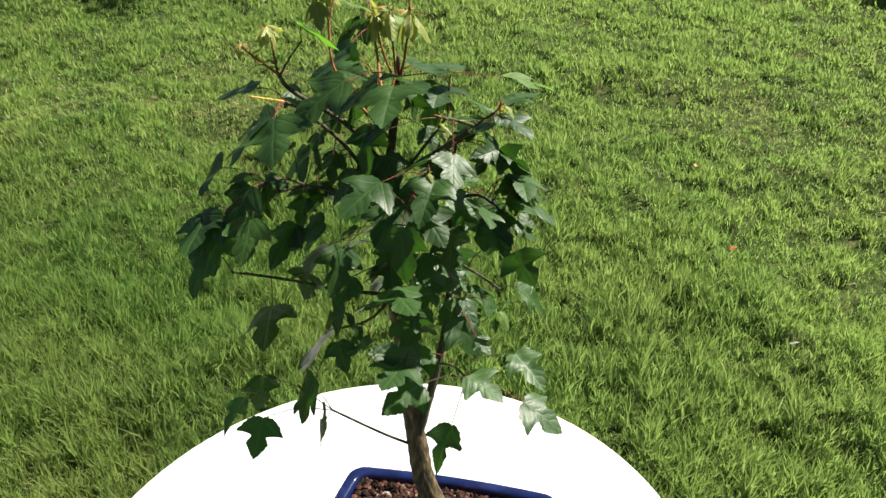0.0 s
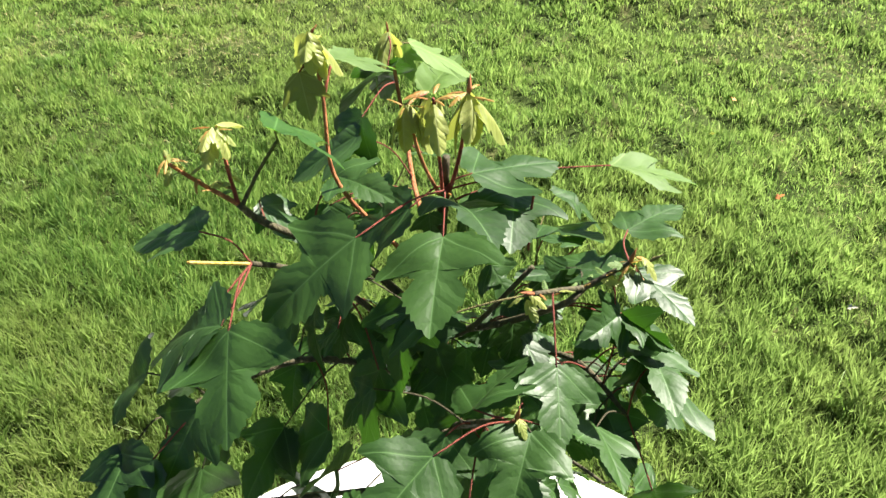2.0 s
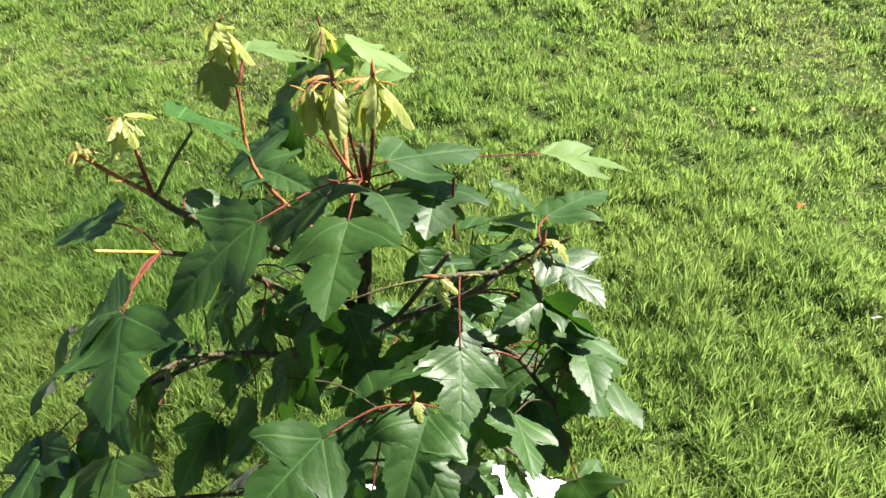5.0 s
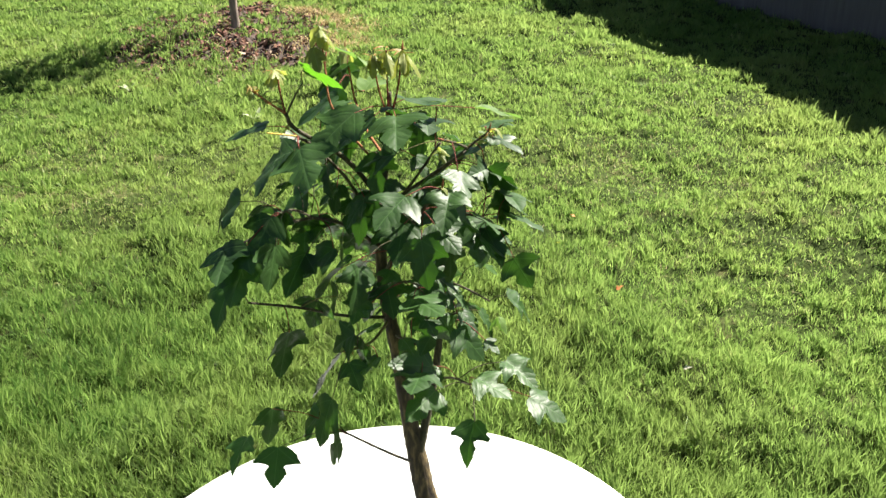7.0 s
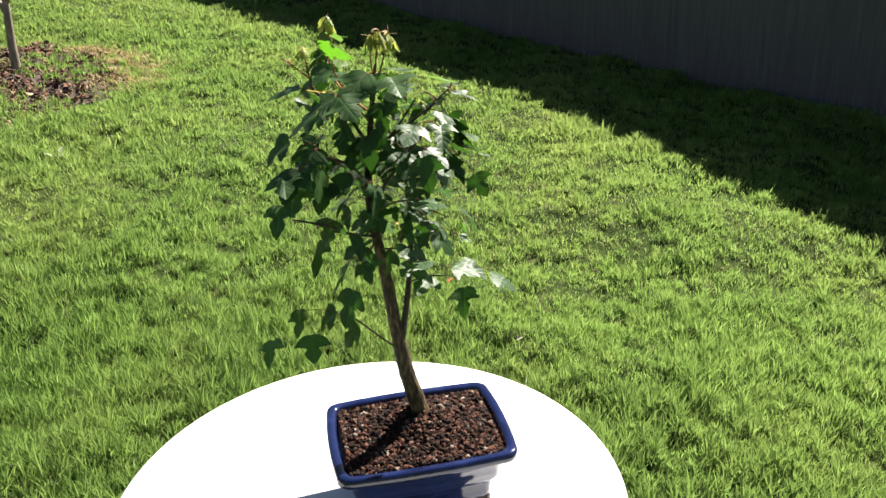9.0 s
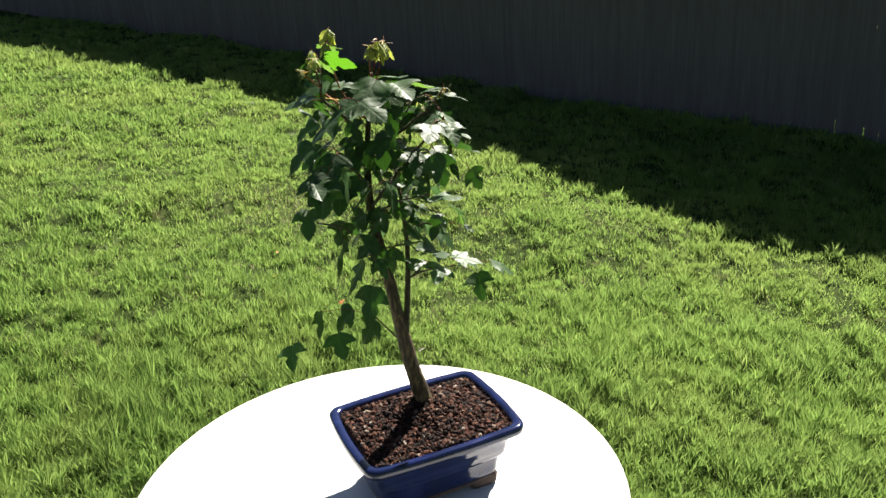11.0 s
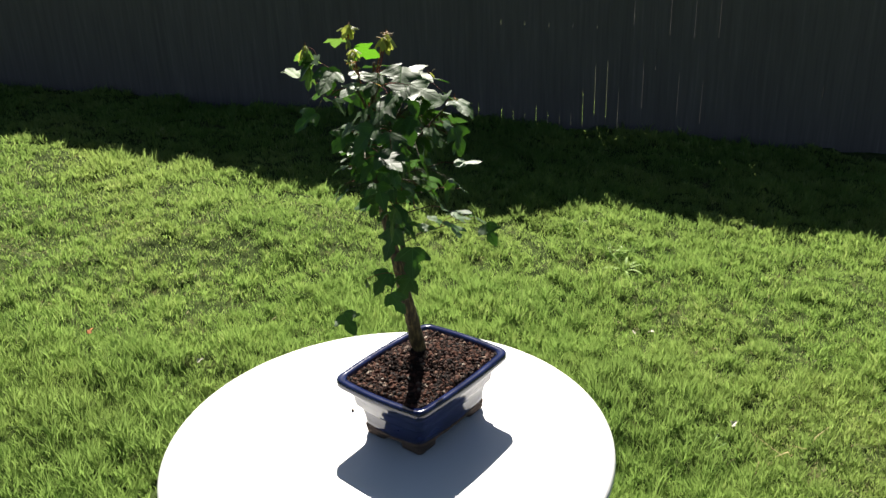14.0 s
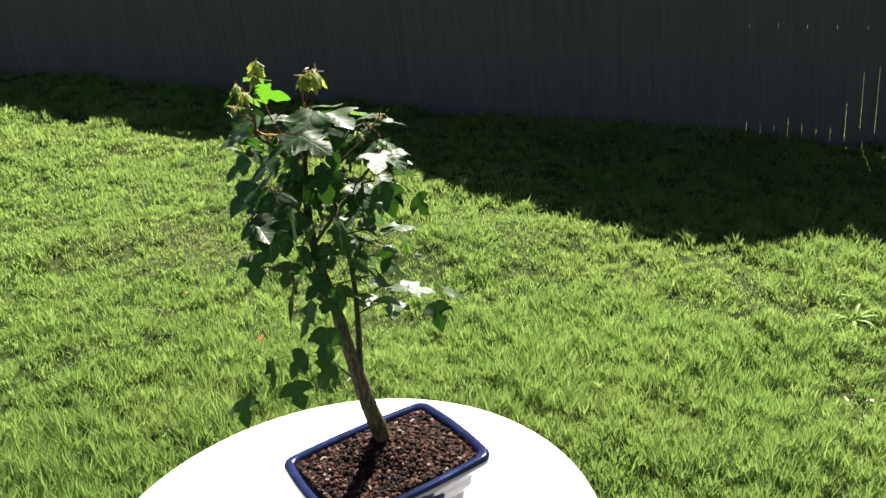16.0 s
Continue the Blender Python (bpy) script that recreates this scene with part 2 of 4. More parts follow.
# thin, dry places in the lawn: x, y, radius
WORN = [(0.6, 4.6, 0.45), (1.05, 3.95, 0.5), (-1.86, 3.05, 0.4), (-1.68, 2.45, 0.4), (-2.4, 2.6, 0.45), (0.9, 2.35, 0.6), (1.75, -0.3, 0.4), (2.1, 0.35, 0.4), (1.3, 2.9, 0.5), (0.5, 3.0, 0.4), (2.0, 2.2, 0.4)]


def worn_places(x, y):
    out = np.zeros_like(x)
    for cx, cy, r in WORN:
        out = np.maximum(out, np.exp(-((x - cx) ** 2 + (y - cy) ** 2) / (r * r) * 1.3))
    return np.clip(out * (0.45 + 1.1 * lattice(x * 5 + 3, y * 5, 27)), 0, 1)


# bare, straw coloured places along the mulch: x, y, radius
STRAWY = [(-1.21, 5.68, 0.20), (-1.02, 5.42, 0.16), (-0.96, 4.99, 0.15), (-1.10, 4.84, 0.13), (-1.42, 5.90, 0.14)]


def strawy_places(x, y):
    out = np.zeros_like(x)
    for cx, cy, r in STRAWY:
        out = np.maximum(out, np.exp(-((x - cx) ** 2 + (y - cy) ** 2) / (r * r) * 0.6))
    return np.clip(out * (0.6 + 0.8 * lattice(x * 9 + 3, y * 9, 29)), 0, 1)


# deep green, thicker places: x, y, radius
LUSH = [(-1.5, 1.15, 0.8), (-1.1, 1.95, 0.55), (-0.7, 1.2, 0.5), (0.1, 1.45, 0.35), (0.4, 1.1, 0.45), (1.25, 0.35, 0.5), (-0.9, 0.7, 0.55), (0.85, 0.9, 0.45), (-0.35, 1.55, 0.4)]


def lush_places(x, y):
    out = np.zeros_like(x)
    for cx, cy, r in LUSH:
        out = np.maximum(out, np.exp(-((x - cx) ** 2 + (y - cy) ** 2) / (r * r) * 1.2))
    return np.clip(out * (0.6 + 0.8 * lattice(x * 3 + 1, y * 3, 28)), 0, 1)


def lawn_places(rng, density):
    """Random places on the lawn, thick before the camera, thinner far off and behind it; and how thick the sward grows there."""
    n, m = int(density * 115.5), int(density * 18)
    x, y = np.append(rng.uniform(-5, 5.5, n), rng.uniform(-6, 6, m)), np.append(rng.uniform(-1.5, 9.5, n), rng.uniform(-5, 9.5, m))
    thick = np.arange(n + m) < n
    d = np.hypot(x + 0.1, y + 0.5)
    keep = rng.rand(n + m) < np.minimum(1, (2.2 / np.maximum(d, 0.5)) ** 1.35)
    out = x * FENCE_N.x + y * FENCE_N.y
    # the strip past the fence is added to brighten what its slits show
    keep &= (out < 5.03) | ((out > 5.13) & (out < 6.6))
    keep &= (np.hypot(x - TABLE_C[0], y - TABLE_C[1]) > 0.21) & (thick == ((y > np.where(x > 0, -1.0, 0.1 - 0.12 * x)) & (x > -0.85 * y - 0.9)))
    x, y, d, thick = x[keep], y[keep], d[keep], thick[keep]
    clump = 0.5 * lattice(x * 19, y * 19, 21) ** 0.8 + 0.38 * lattice(x * 8 + 9, y * 8, 22) + 0.2 * lattice(x * 1.7, y * 1.7, 23)
    worn = np.clip((lattice(x * 1.3 + 20, y * 1.3, 24) - 0.5) * 4, 0, 1) * lattice(x * 6, y * 6, 25)
    clump = np.clip(clump * (1 - 0.28 * worn) * (1 - 0.30 * worn_places(x, y)) + 0.25 * lush_places(x, y), 0, 1)
    bed = mulch_edge(x, y)
    weedy = lattice(x * 4.3, y * 4.3, 61) + 0.35 * (0.6 * (x - MULCH_C[0]) / MULCH_R[0] + (y - MULCH_C[1]) / MULCH_R[1]) < 0.66
    share = np.where(bed < 1, 0.08 + 0.7 * weedy * np.clip(bed, 0.45, 1), 1)
    share = share * (1 - 0.8 * strawy_places(x, y))
    return x, y, d, thick, clump, share


def build_lawn():
    rng = np.random.RandomState(11)
    # tufts whose blades fan out from the middle
    x, y, d, thick, clump, share = lawn_places(rng, 1850)
    clump = np.clip((clump - 0.22) * 1.55, 0, 1)
    keep = rng.rand(len(x)) < np.clip((clump - 0.08) * 2.6, 0.26, 1) * share
    count = rng.randint(10, 22, len(x)) * keep
    k = np.repeat(np.arange(len(x)), count)
    tall = (0.021 + 0.050 * clump ** 1.4) * rng.uniform(0.7, 1.3, len(x)) * np.where(rng.rand(len(x)) < 0.04, 1.5, 1)
    tone = np.clip(rng.normal(0.47, 0.24, len(x)) - 0.75 * lush_places(x, y) + 0.22 * worn_places(x, y) - 0.4 * (mulch_edge(x, y) < 0.95), 0, 1)
    angle, reach = rng.rand(len(k)) * 2 * np.pi, np.abs(rng.normal(0, 0.011, len(k))) * np.clip(d[k] / 2.5, 1, 2)
    bx, by = x[k] + np.cos(angle) * reach, y[k] + np.sin(angle) * reach
    bh = tall[k] * rng.uniform(0.55, 1.25, len(k))
    lean = rng.uniform(0.03, 0.45, len(k)) + 12 * reach / np.clip(d[k] / 2.5, 1, 2)
    way = angle + rng.normal(0, 0.7, len(k))
    # short undergrowth between them
    x, y, d2, thick2, clump, share = lawn_places(rng, 16000)
    keep = rng.rand(len(x)) < np.clip((clump - 0.2) * 3, 0.48, 1) * share
    x, y, d2, thick2, clump = x[keep], y[keep], d2[keep], thick2[keep], clump[keep]
    h2 = (0.013 + 0.026 * clump) * rng.uniform(0.6, 1.4, len(x))
    way = np.append(way, rng.rand(len(x)) * 6.28)
    lean = np.append(lean, rng.uniform(0.2, 1.1, len(x)))
    # low undergrowth tone: the shade between tufts is put into its colour
    h, t = np.append(bh, h2), np.append(tone[k], rng.rand(len(x)) * 0.38 * (1 - 0.9 * lush_places(x, y)))
    far, deep = np.append(d[k], d2), np.append(thick[k], thick2)
    bx, by = np.append(bx, x), np.append(by, y)
    w = rng.uniform(0.0021, 0.0042, len(bx)) * np.clip(far / 2.5, 1, 2.6) * np.where(deep, 1, 1.9)
    return tagged(blades("lawn_grass", bx, by, h, w, lean, GRASS, 12, ground_z(bx, by) + mulch_rise(bx, by), way, t), "short green lawn grass with drier yellowish patches", "grass", kind="stuff")


build_lawn()


# ---- fence ----
# slits between shrunken boards: board edge, from and to height in metres, width in millimetres
SLITS = [
    (-20, 0.51, 0.71, 0.8), (-17, 0.16, 0.60, 1.4), (-17, -0.07, 0.03, 1.4), (-2, 0.03, 0.12, 2.0), (-1, 0.03, 0.07, 1.0),
    (0, 0.012, 0.077, 2.6), (1, 0.0, 0.06, 1.3), (2, 0.0, 0.05, 1.3), (3, -0.014, 0.10, 1.8), (4, -0.02, 0.053, 1.3),
    (5, -0.03, 0.038, 1.3), (6, -0.04, 0.03, 1.6), (7, -0.05, 0.19, 3.0), (8, 0.04, 0.384, 2.6), (9, 0.01, 0.414, 2.6),
    (10, -0.078, 0.185, 2.0), (11, 0.678, 0.844, 1.6), (12, 0.077, 0.50, 1.8), (13, 0.356, 0.50, 2.2), (14, 0.60, 0.84, 2.4),
    (15, 0.03, 0.315, 1.5), (16, 0.58, 0.83, 2.4), (17, -0.046, 0.254, 1.7), (18, 0.575, 0.826, 2.4), (19, 0.346, 0.466, 1.5),
    (27, 0.13, 0.22, 2.0), (27, 0.30, 0.42, 1.2), (0, 0.712, 0.718, 2.5), (2, 0.699, 0.705, 2.5), (4, 0.687, 0.693, 2.5), (6, 0.674, 0.680, 2.5), (8, 0.662, 0.668, 2.5),
]


def build_fence():
    fence = tagged(new("fence"), "tall dark weathered wooden board fence at the lawn's edge", "fence", kind="structure")
    rng = random.Random(5)
    pitch, count = 0.0858, 222
    first = 0.163 - 168 * pitch
    turn = Matrix(((FENCE_D.x, FENCE_N.x, 0, 0), (FENCE_D.y, FENCE_N.y, 0, 0), (0, 0, 1, 0), (0, 0, 0, 1)))
    for k in range(count):
        s = first + (k - 0.5) * pitch
        p = FENCE_P + FENCE_D * s
        base = gz(p.x, p.y) - 0.04
        # unseen tops, raised in two stretches to shape the shadow on the lawn
        top = 1.79 + rng.uniform(-0.012, 0.012) + 0.30 * max(0.0, min(1.0, (s + 2.7) / 2.5)) * max(0.0, min(1.0, (0.5 - s) / 0.4)) + 0.12 * max(0.0, min(1.0, (-4.6 - s) / 1.2))
        cuts = [(0.0, 0.0)]
        for edge, low, high, mm in sorted(SLITS, key=lambda q: q[1]):
            if edge == k - 168:
                a, b = low - base, high - base
                cuts += [(a - 0.012, 0.0), (a, mm / 700), (0.6 * a + 0.4 * b, mm / 800), (b, mm / 950), (b + 0.02, 0.0)]
        cuts += [(top - base, 0.0)]
        off = rng.uniform(-0.0012, 0.0012)
        verts, faces = [], []
        for z, cut in cuts:
            verts += [(-pitch / 2, off - 0.009, z), (pitch / 2 - cut - 0.0001, off - 0.009, z), (pitch / 2 - cut - 0.0001, off + 0.009, z), (-pitch / 2, off + 0.009, z)]
        for r in range(len(cuts) - 1):
            faces += [(4 * r + i, 4 * r + (i + 1) % 4, 4 * r + 4 + (i + 1) % 4, 4 * r + 4 + i) for i in range(4)]
        m = len(verts)
        faces += [(0, 3, 2, 1), (m - 4, m - 3, m - 2, m - 1)]
        ob = part("board", mesh_from("board", verts, faces), FENCE_WOOD, fence, smooth=False)
        ob.matrix_basis = Matrix.Translation((p.x, p.y, base)) @ turn
    # rails on the far side, in lengths that follow the slope
    for k in range(8):
        s = -14.2 + k * 2.375
        for up in (0.63, 1.2, 1.5):
            a, b = FENCE_P + FENCE_D * s, FENCE_P + FENCE_D * (s + 2.375)
            za, zb = (gz(a.x, a.y) + up - 0.04, gz(b.x, b.y) + up - 0.04) if up < 1.4 else (1.62, 1.62)
            verts = []
            for q, z in ((a, za), (b, zb)):
                for dn, dz in ((0.011, -0.045), (0.05, -0.045), (0.05, 0.045), (0.011, 0.045)):
                    verts.append((q.x + FENCE_N.x * dn, q.y + FENCE_N.y * dn, z + dz))
            part("rail", mesh_from("rail", verts, [(0, 1, 5, 4), (1, 2, 6, 5), (2, 3, 7, 6), (3, 0, 4, 7), (3, 2, 1, 0), (4, 5, 6, 7)]), FENCE_WOOD, fence, smooth=False)
    return fence


build_fence()


# ---- table ----
def lathe(profile, sides=96):
    bm = bmesh.new()
    rings = [[bm.verts.new((r * math.cos(2 * math.pi * k / sides), r * math.sin(2 * math.pi * k / sides), z)) for k in range(sides)] for r, z in profile]
    for a, b in zip(rings, rings[1:]):
        for k in range(sides):
            bm.faces.new((a[k], a[(k + 1) % sides], b[(k + 1) % sides], b[k]))
    bm.faces.new(rings[0])
    bm.faces.new(rings[-1])
    return bm


def build_table():
    table = tagged(new("round_table"), "white round garden table standing on the lawn", "table")
    z0 = gz(*TABLE_C) - 0.02
    table.location = (*TABLE_C, z0)
    h = TABLE_Z - z0
    r = TABLE_R
    part("tabletop", lathe([(0.02, h - 0.02), (r - 0.02, h - 0.02), (r - 0.006, h - 0.018), (r, h - 0.011), (r - 0.001, h - 0.005), (r - 0.005, h - 0.001), (r - 0.012, h), (0.02, h)]), WHITE, table)
    part("pedestal", lathe([(0.028, 0.03), (0.028, h - 0.06), (0.07, h - 0.0205), (0.02, h - 0.0205)], 32), WHITE, table)
    part("base_plate", lathe([(0.21, 0.0), (0.215, 0.012), (0.20, 0.022), (0.04, 0.036), (0.02, 0.036)], 64), WHITE, table)


build_table()


# ---- bonsai pot ----
RIM_Z = 0.870


def rect_ring(hx, hy, rad, n=6, bow=0.0):
    """Corner-rounded rectangle, counter-clockwise; its sides may bow gently outwards."""
    out = []
    corners = ((hx - rad, hy - rad, 0), (-hx + rad, hy - rad, 90), (-hx + rad, -hy + rad, 180), (hx - rad, -hy + rad, 270))
    for j, (cx, cy, a0) in enumerate(corners):
        for k in range(n + 1):
            a = radians(a0 + 90 * k / n)
            out.append((cx + rad * math.cos(a), cy + rad * math.sin(a)))
        if bow:
            x0, y0 = out[-1]
            qx, qy, _ = corners[(j + 1) % 4]
            b0 = radians(a0 + 90)
            x1, y1 = qx + rad * math.cos(b0), qy + rad * math.sin(b0)
            for k in range(1, 8):
                f = k / 8
                swell = bow * 4 * f * (1 - f)
                out.append((x0 + (x1 - x0) * f + swell * math.cos(b0), y0 + (y1 - y0) * f + swell * math.sin(b0)))
    return out


def build_pot():
    pot = tagged(new("bonsai_pot"), "glossy dark blue glazed rectangular pot with flared sides", "pot")
    pot.location = (-0.0005, 0.001, TABLE_Z)
    top = RIM_Z - TABLE_Z
    X, Y = 0.1030, 0.0800

    def skin(rows, close_last):
        bm = bmesh.new()
        rings = [[bm.verts.new((x, y, z)) for x, y in rect_ring(X - off, Y - off, rad, bow=0.0035)] for off, rad, z in rows]
        n = len(rings[0])
        for a, b in zip(rings, rings[1:]):
            for k in range(n):
                bm.faces.new((a[k], a[(k + 1) % n], b[(k + 1) % n], b[k]))
        bm.faces.new(rings[0])
        if close_last:
            bm.faces.new(rings[-1])
        return bm

    part("body", skin([(0.0276, 0.014, 0.0185), (0.0268, 0.014, 0.0195)] + [(0.0264 - 0.0201 * (i / 11) ** 1.7, 0.014, 0.0205 + (top - 0.030) * i / 11) for i in range(12)] + [(0.013, 0.012, top - 0.009), (0.018, 0.012, 0.05), (0.032, 0.012, 0.03)], True), GLAZE, pot)
    part("base_band", skin([(0.0294, 0.014, 0.012), (0.0278, 0.014, 0.0135), (0.0273, 0.014, 0.0182), (0.034, 0.012, 0.0182)], True), CLAY, pot, "bare clay edge below the glaze")
    part("rim", skin([(0.0085, 0.014, top - 0.0125), (0.0014, 0.016, top - 0.0120), (0.0, 0.017, top - 0.0100), (0.0, 0.017, top - 0.0030), (0.0010, 0.0165, top - 0.0010), (0.0028, 0.016, top), (0.0095, 0.013, top - 0.0006), (0.0112, 0.012, top - 0.0025), (0.0122, 0.012, top - 0.014)], False), GLAZE, pot)
    for sx in (-1, 1):
        for sy in (-1, 1):
            bm = bmesh.new()
            rows = [(0.0165, 0.0), (0.018, 0.002), (0.0195, 0.0145)]
            rings = [[bm.verts.new((sx * (X - 0.0475 + a), sy * (Y - 0.0475 + b), z)) for a, b in rect_ring(w, w, 0.006, 3)] for w, z in rows]
            n = len(rings[0])
            for a, b in zip(rings, rings[1:]):
                for k in range(n):
                    bm.faces.new((a[k], a[(k + 1) % n], b[(k + 1) % n], b[k]))
            bm.faces.new(rings[0])
            bm.faces.new(rings[-1])
            part("foot", bm, CLAY, pot, "unglazed dark clay foot")
    # grit
    rng = random.Random(8)
    bm = bmesh.new()
    gx, gy = X - 0.0115, Y - 0.0115
    verts, faces = [], []
    pts = [(x * gx / 8, y * gy / 6) for y in range(-6, 7) for x in range(-8, 9)]
    mound = lambda x, y: top - 0.0075 + 0.0145 * math.exp(-(x * x + (y - 0.012) ** 2) / 0.0012) + 0.012 * math.exp(-(x * x / 0.006 + y * y / 0.003))
    base = mesh_from("bed", [(x, y, mound(x, y) - 0.004) for x, y in pts], [(j * 17 + i, j * 17 + i + 1, j * 17 + i + 18, j * 17 + i + 17) for j in range(12) for i in range(16)])
    bed = part("potting_soil", base, CLAY)
    bed.location = pot.location
    tagged(bed, "bed of dark soil under reddish brown grit in the pot", "soil", kind="stuff")
    ico = bmesh.new()
    bmesh.ops.create_icosphere(ico, subdivisions=1, radius=1)
    iv, jf = [v.co.copy() for v in ico.verts], [[v.index for v in f.verts] for f in ico.faces]
    ico.free()
    for k in range(5600):
        x, y = rng.uniform(-gx, gx), rng.uniform(-gy, gy)
        r = rng.choice((0.0014, 0.0018, 0.0022, 0.0026, 0.0032, 0.0040, 0.0048))
        q = Euler([rng.uniform(0, 6.28) for _ in range(3)]).to_matrix() @ Matrix.Diagonal((r * rng.uniform(0.8, 1.3), r * rng.uniform(0.7, 1.1), r * rng.uniform(0.55, 0.9)))
        x, y = max(-gx + r, min(gx - r, x)), max(-gy + r, min(gy - r, y))
        c = Vector((x, y, mound(x, y) - 0.002 + rng.uniform(-0.001, 0.003)))
        o = len(verts)
        verts += [c + q @ (v * rng.uniform(0.75, 1.2)) for v in iv]
        faces += [[o + i for i in f] for f in jf]
    grit = part("potting_grit", mesh_from("grit", verts, faces), GRIT, smooth=False)
    grit.location = pot.location
    tagged(grit, "coarse reddish brown baked clay grit filling the pot", "grit", kind="stuff")


build_pot()


# ---- maple bonsai ----
PUFF = 0.0056


def mat_leaf(name, deep, light, glow, amount, rough, quilt=1.0):
    m, nt, b = material(name, rough)
    tc = nt.nodes.new("ShaderNodeTexCoord")
    sep = nt.nodes.new("ShaderNodeSeparateXYZ")
    nt.links.new(tc.outputs["Object"], sep.inputs[0])
    ax = math_node(nt, "ABSOLUTE", sep.outputs[0])
    y = sep.outputs[1]
    lobe = math_node(nt, "ABSOLUTE", math_node(nt, "SUBTRACT", math_node(nt, "MULTIPLY", ax, 0.588), math_node(nt, "MULTIPLY", y, 0.809)))
    lobe = math_node(nt, "ADD", lobe, math_node(nt, "MULTIPLY", math_node(nt, "GREATER_THAN", y, 0.41), 1.0))
    rib = math_node(nt, "MINIMUM", ax, lobe)
    curl = math_node(nt, "MULTIPLY", noise_tex(nt, 2.6, 3), 0.34)
    side = math_node(nt, "PINGPONG", math_node(nt, "ADD", math_node(nt, "SUBTRACT", y, math_node(nt, "MULTIPLY", ax, 0.8)), curl), 0.10)
    line = math_node(nt, "MINIMUM", rib, math_node(nt, "ADD", math_node(nt, "MULTIPLY", side, 1.6), 0.012))
    vein = ramp(nt, rib, [(0.0, (1, 1, 1)), (0.0035, (0.5, 0.5, 0.5)), (0.009, (0, 0, 0))])
    faint = ramp(nt, line, [(0.0, (1, 1, 1)), (0.014, (0.5, 0.5, 0.5)), (0.024, (0, 0, 0))])
    rnd = info(nt, "ShaderNodeObjectInfo", "Random")
    tone = math_node(nt, "ADD", math_node(nt, "MULTIPLY", noise_tex(nt, 3.5, 5), 0.7), math_node(nt, "MULTIPLY", rnd, 0.45))
    c = ramp(nt, tone, [(0.25, deep), (0.8, light)])
    c = mix(nt, c, tuple(1.6 * v for v in light), math_node(nt, "MULTIPLY", faint, 0.18))
    c = mix(nt, c, tuple(min(0.4, 2.6 * v + 0.05) for v in light), math_node(nt, "MULTIPLY", vein, 0.42))
    nt.links.new(c, b.inputs["Base Color"])
    b.inputs["Specular IOR Level"].default_value = 0.40
    cells = nt.nodes.new("ShaderNodeTexVoronoi")
    cells.inputs["Scale"].default_value = 30
    nt.links.new(tc.outputs["Object"], cells.inputs["Vector"])
    puff = math_node(nt, "MINIMUM", math_node(nt, "MULTIPLY", side, 0.6), math_node(nt, "MULTIPLY", rib, 0.9))
    puff = math_node(nt, "SUBTRACT", math_node(nt, "MINIMUM", puff, 0.04), math_node(nt, "MULTIPLY", cells.outputs["Distance"], 0.005))
    bump(nt, b, math_node(nt, "ADD", puff, math_node(nt, "MULTIPLY", noise_tex(nt, 3, 1), 0.02)), 0.72, PUFF * quilt)
    thin(nt, b, glow, amount)
    return m


LEAF = mat_leaf("maple leaf", (0.009, 0.030, 0.0055), (0.029, 0.070, 0.013), (0.085, 0.25, 0.018), 0.16, 0.5)
YOUNG = mat_leaf("young leaf", (0.15, 0.19, 0.045), (0.31, 0.34, 0.10), (0.48, 0.54, 0.09), 0.38, 0.45, 1.3)
FRESH = mat_leaf("fresh leaf", (0.07, 0.125, 0.03), (0.12, 0.19, 0.052), (0.22, 0.42, 0.06), 0.32, 0.6)
BUDDING = mat_leaf("budding leaf", (0.26, 0.075, 0.022), (0.33, 0.22, 0.05), (0.34, 0.22, 0.04), 0.3, 0.5, 0.7)
TWIG = mat_bark("twig bark", (0.026, 0.021, 0.009), (0.052, 0.044, 0.018), (0.09, 0.08, 0.034), 500)
RED = mat_bark("red stalk", (0.08, 0.012, 0.008), (0.17, 0.028, 0.016), (0.26, 0.075, 0.035), 500)
RUST = mat_bark("rusty shoot", (0.17, 0.05, 0.018), (0.28, 0.095, 0.03), (0.36, 0.17, 0.06), 500)
GREENSTALK = mat_bark("green stalk", (0.08, 0.09, 0.02), (0.14, 0.13, 0.04), (0.2, 0.14, 0.05), 500)
STRAW = mat_bark("straw", (0.55, 0.33, 0.05), (0.7, 0.45, 0.08), (0.78, 0.55, 0.15), 500)


YOUNG_OUTLINE = [(0, 0), (0.06, 0.02), (0.14, 0.10), (0.22, 0.24), (0.27, 0.40), (0.30, 0.55), (0.23, 0.565), (0.18, 0.57), (0.20, 0.68), (0.19, 0.78), (0.14, 0.88), (0.07, 0.96), (0, 1.0)]


FORWARD_OUTLINE = [(0, 0), (0.07, 0.0), (0.15, 0.04), (0.23, 0.12), (0.29, 0.22), (0.35, 0.36), (0.40, 0.50), (0.44, 0.66), (0.34, 0.60), (0.25, 0.555), (0.17, 0.54), (0.185, 0.62), (0.19, 0.70), (0.165, 0.78), (0.12, 0.86), (0.06, 0.94), (0, 1.0)]


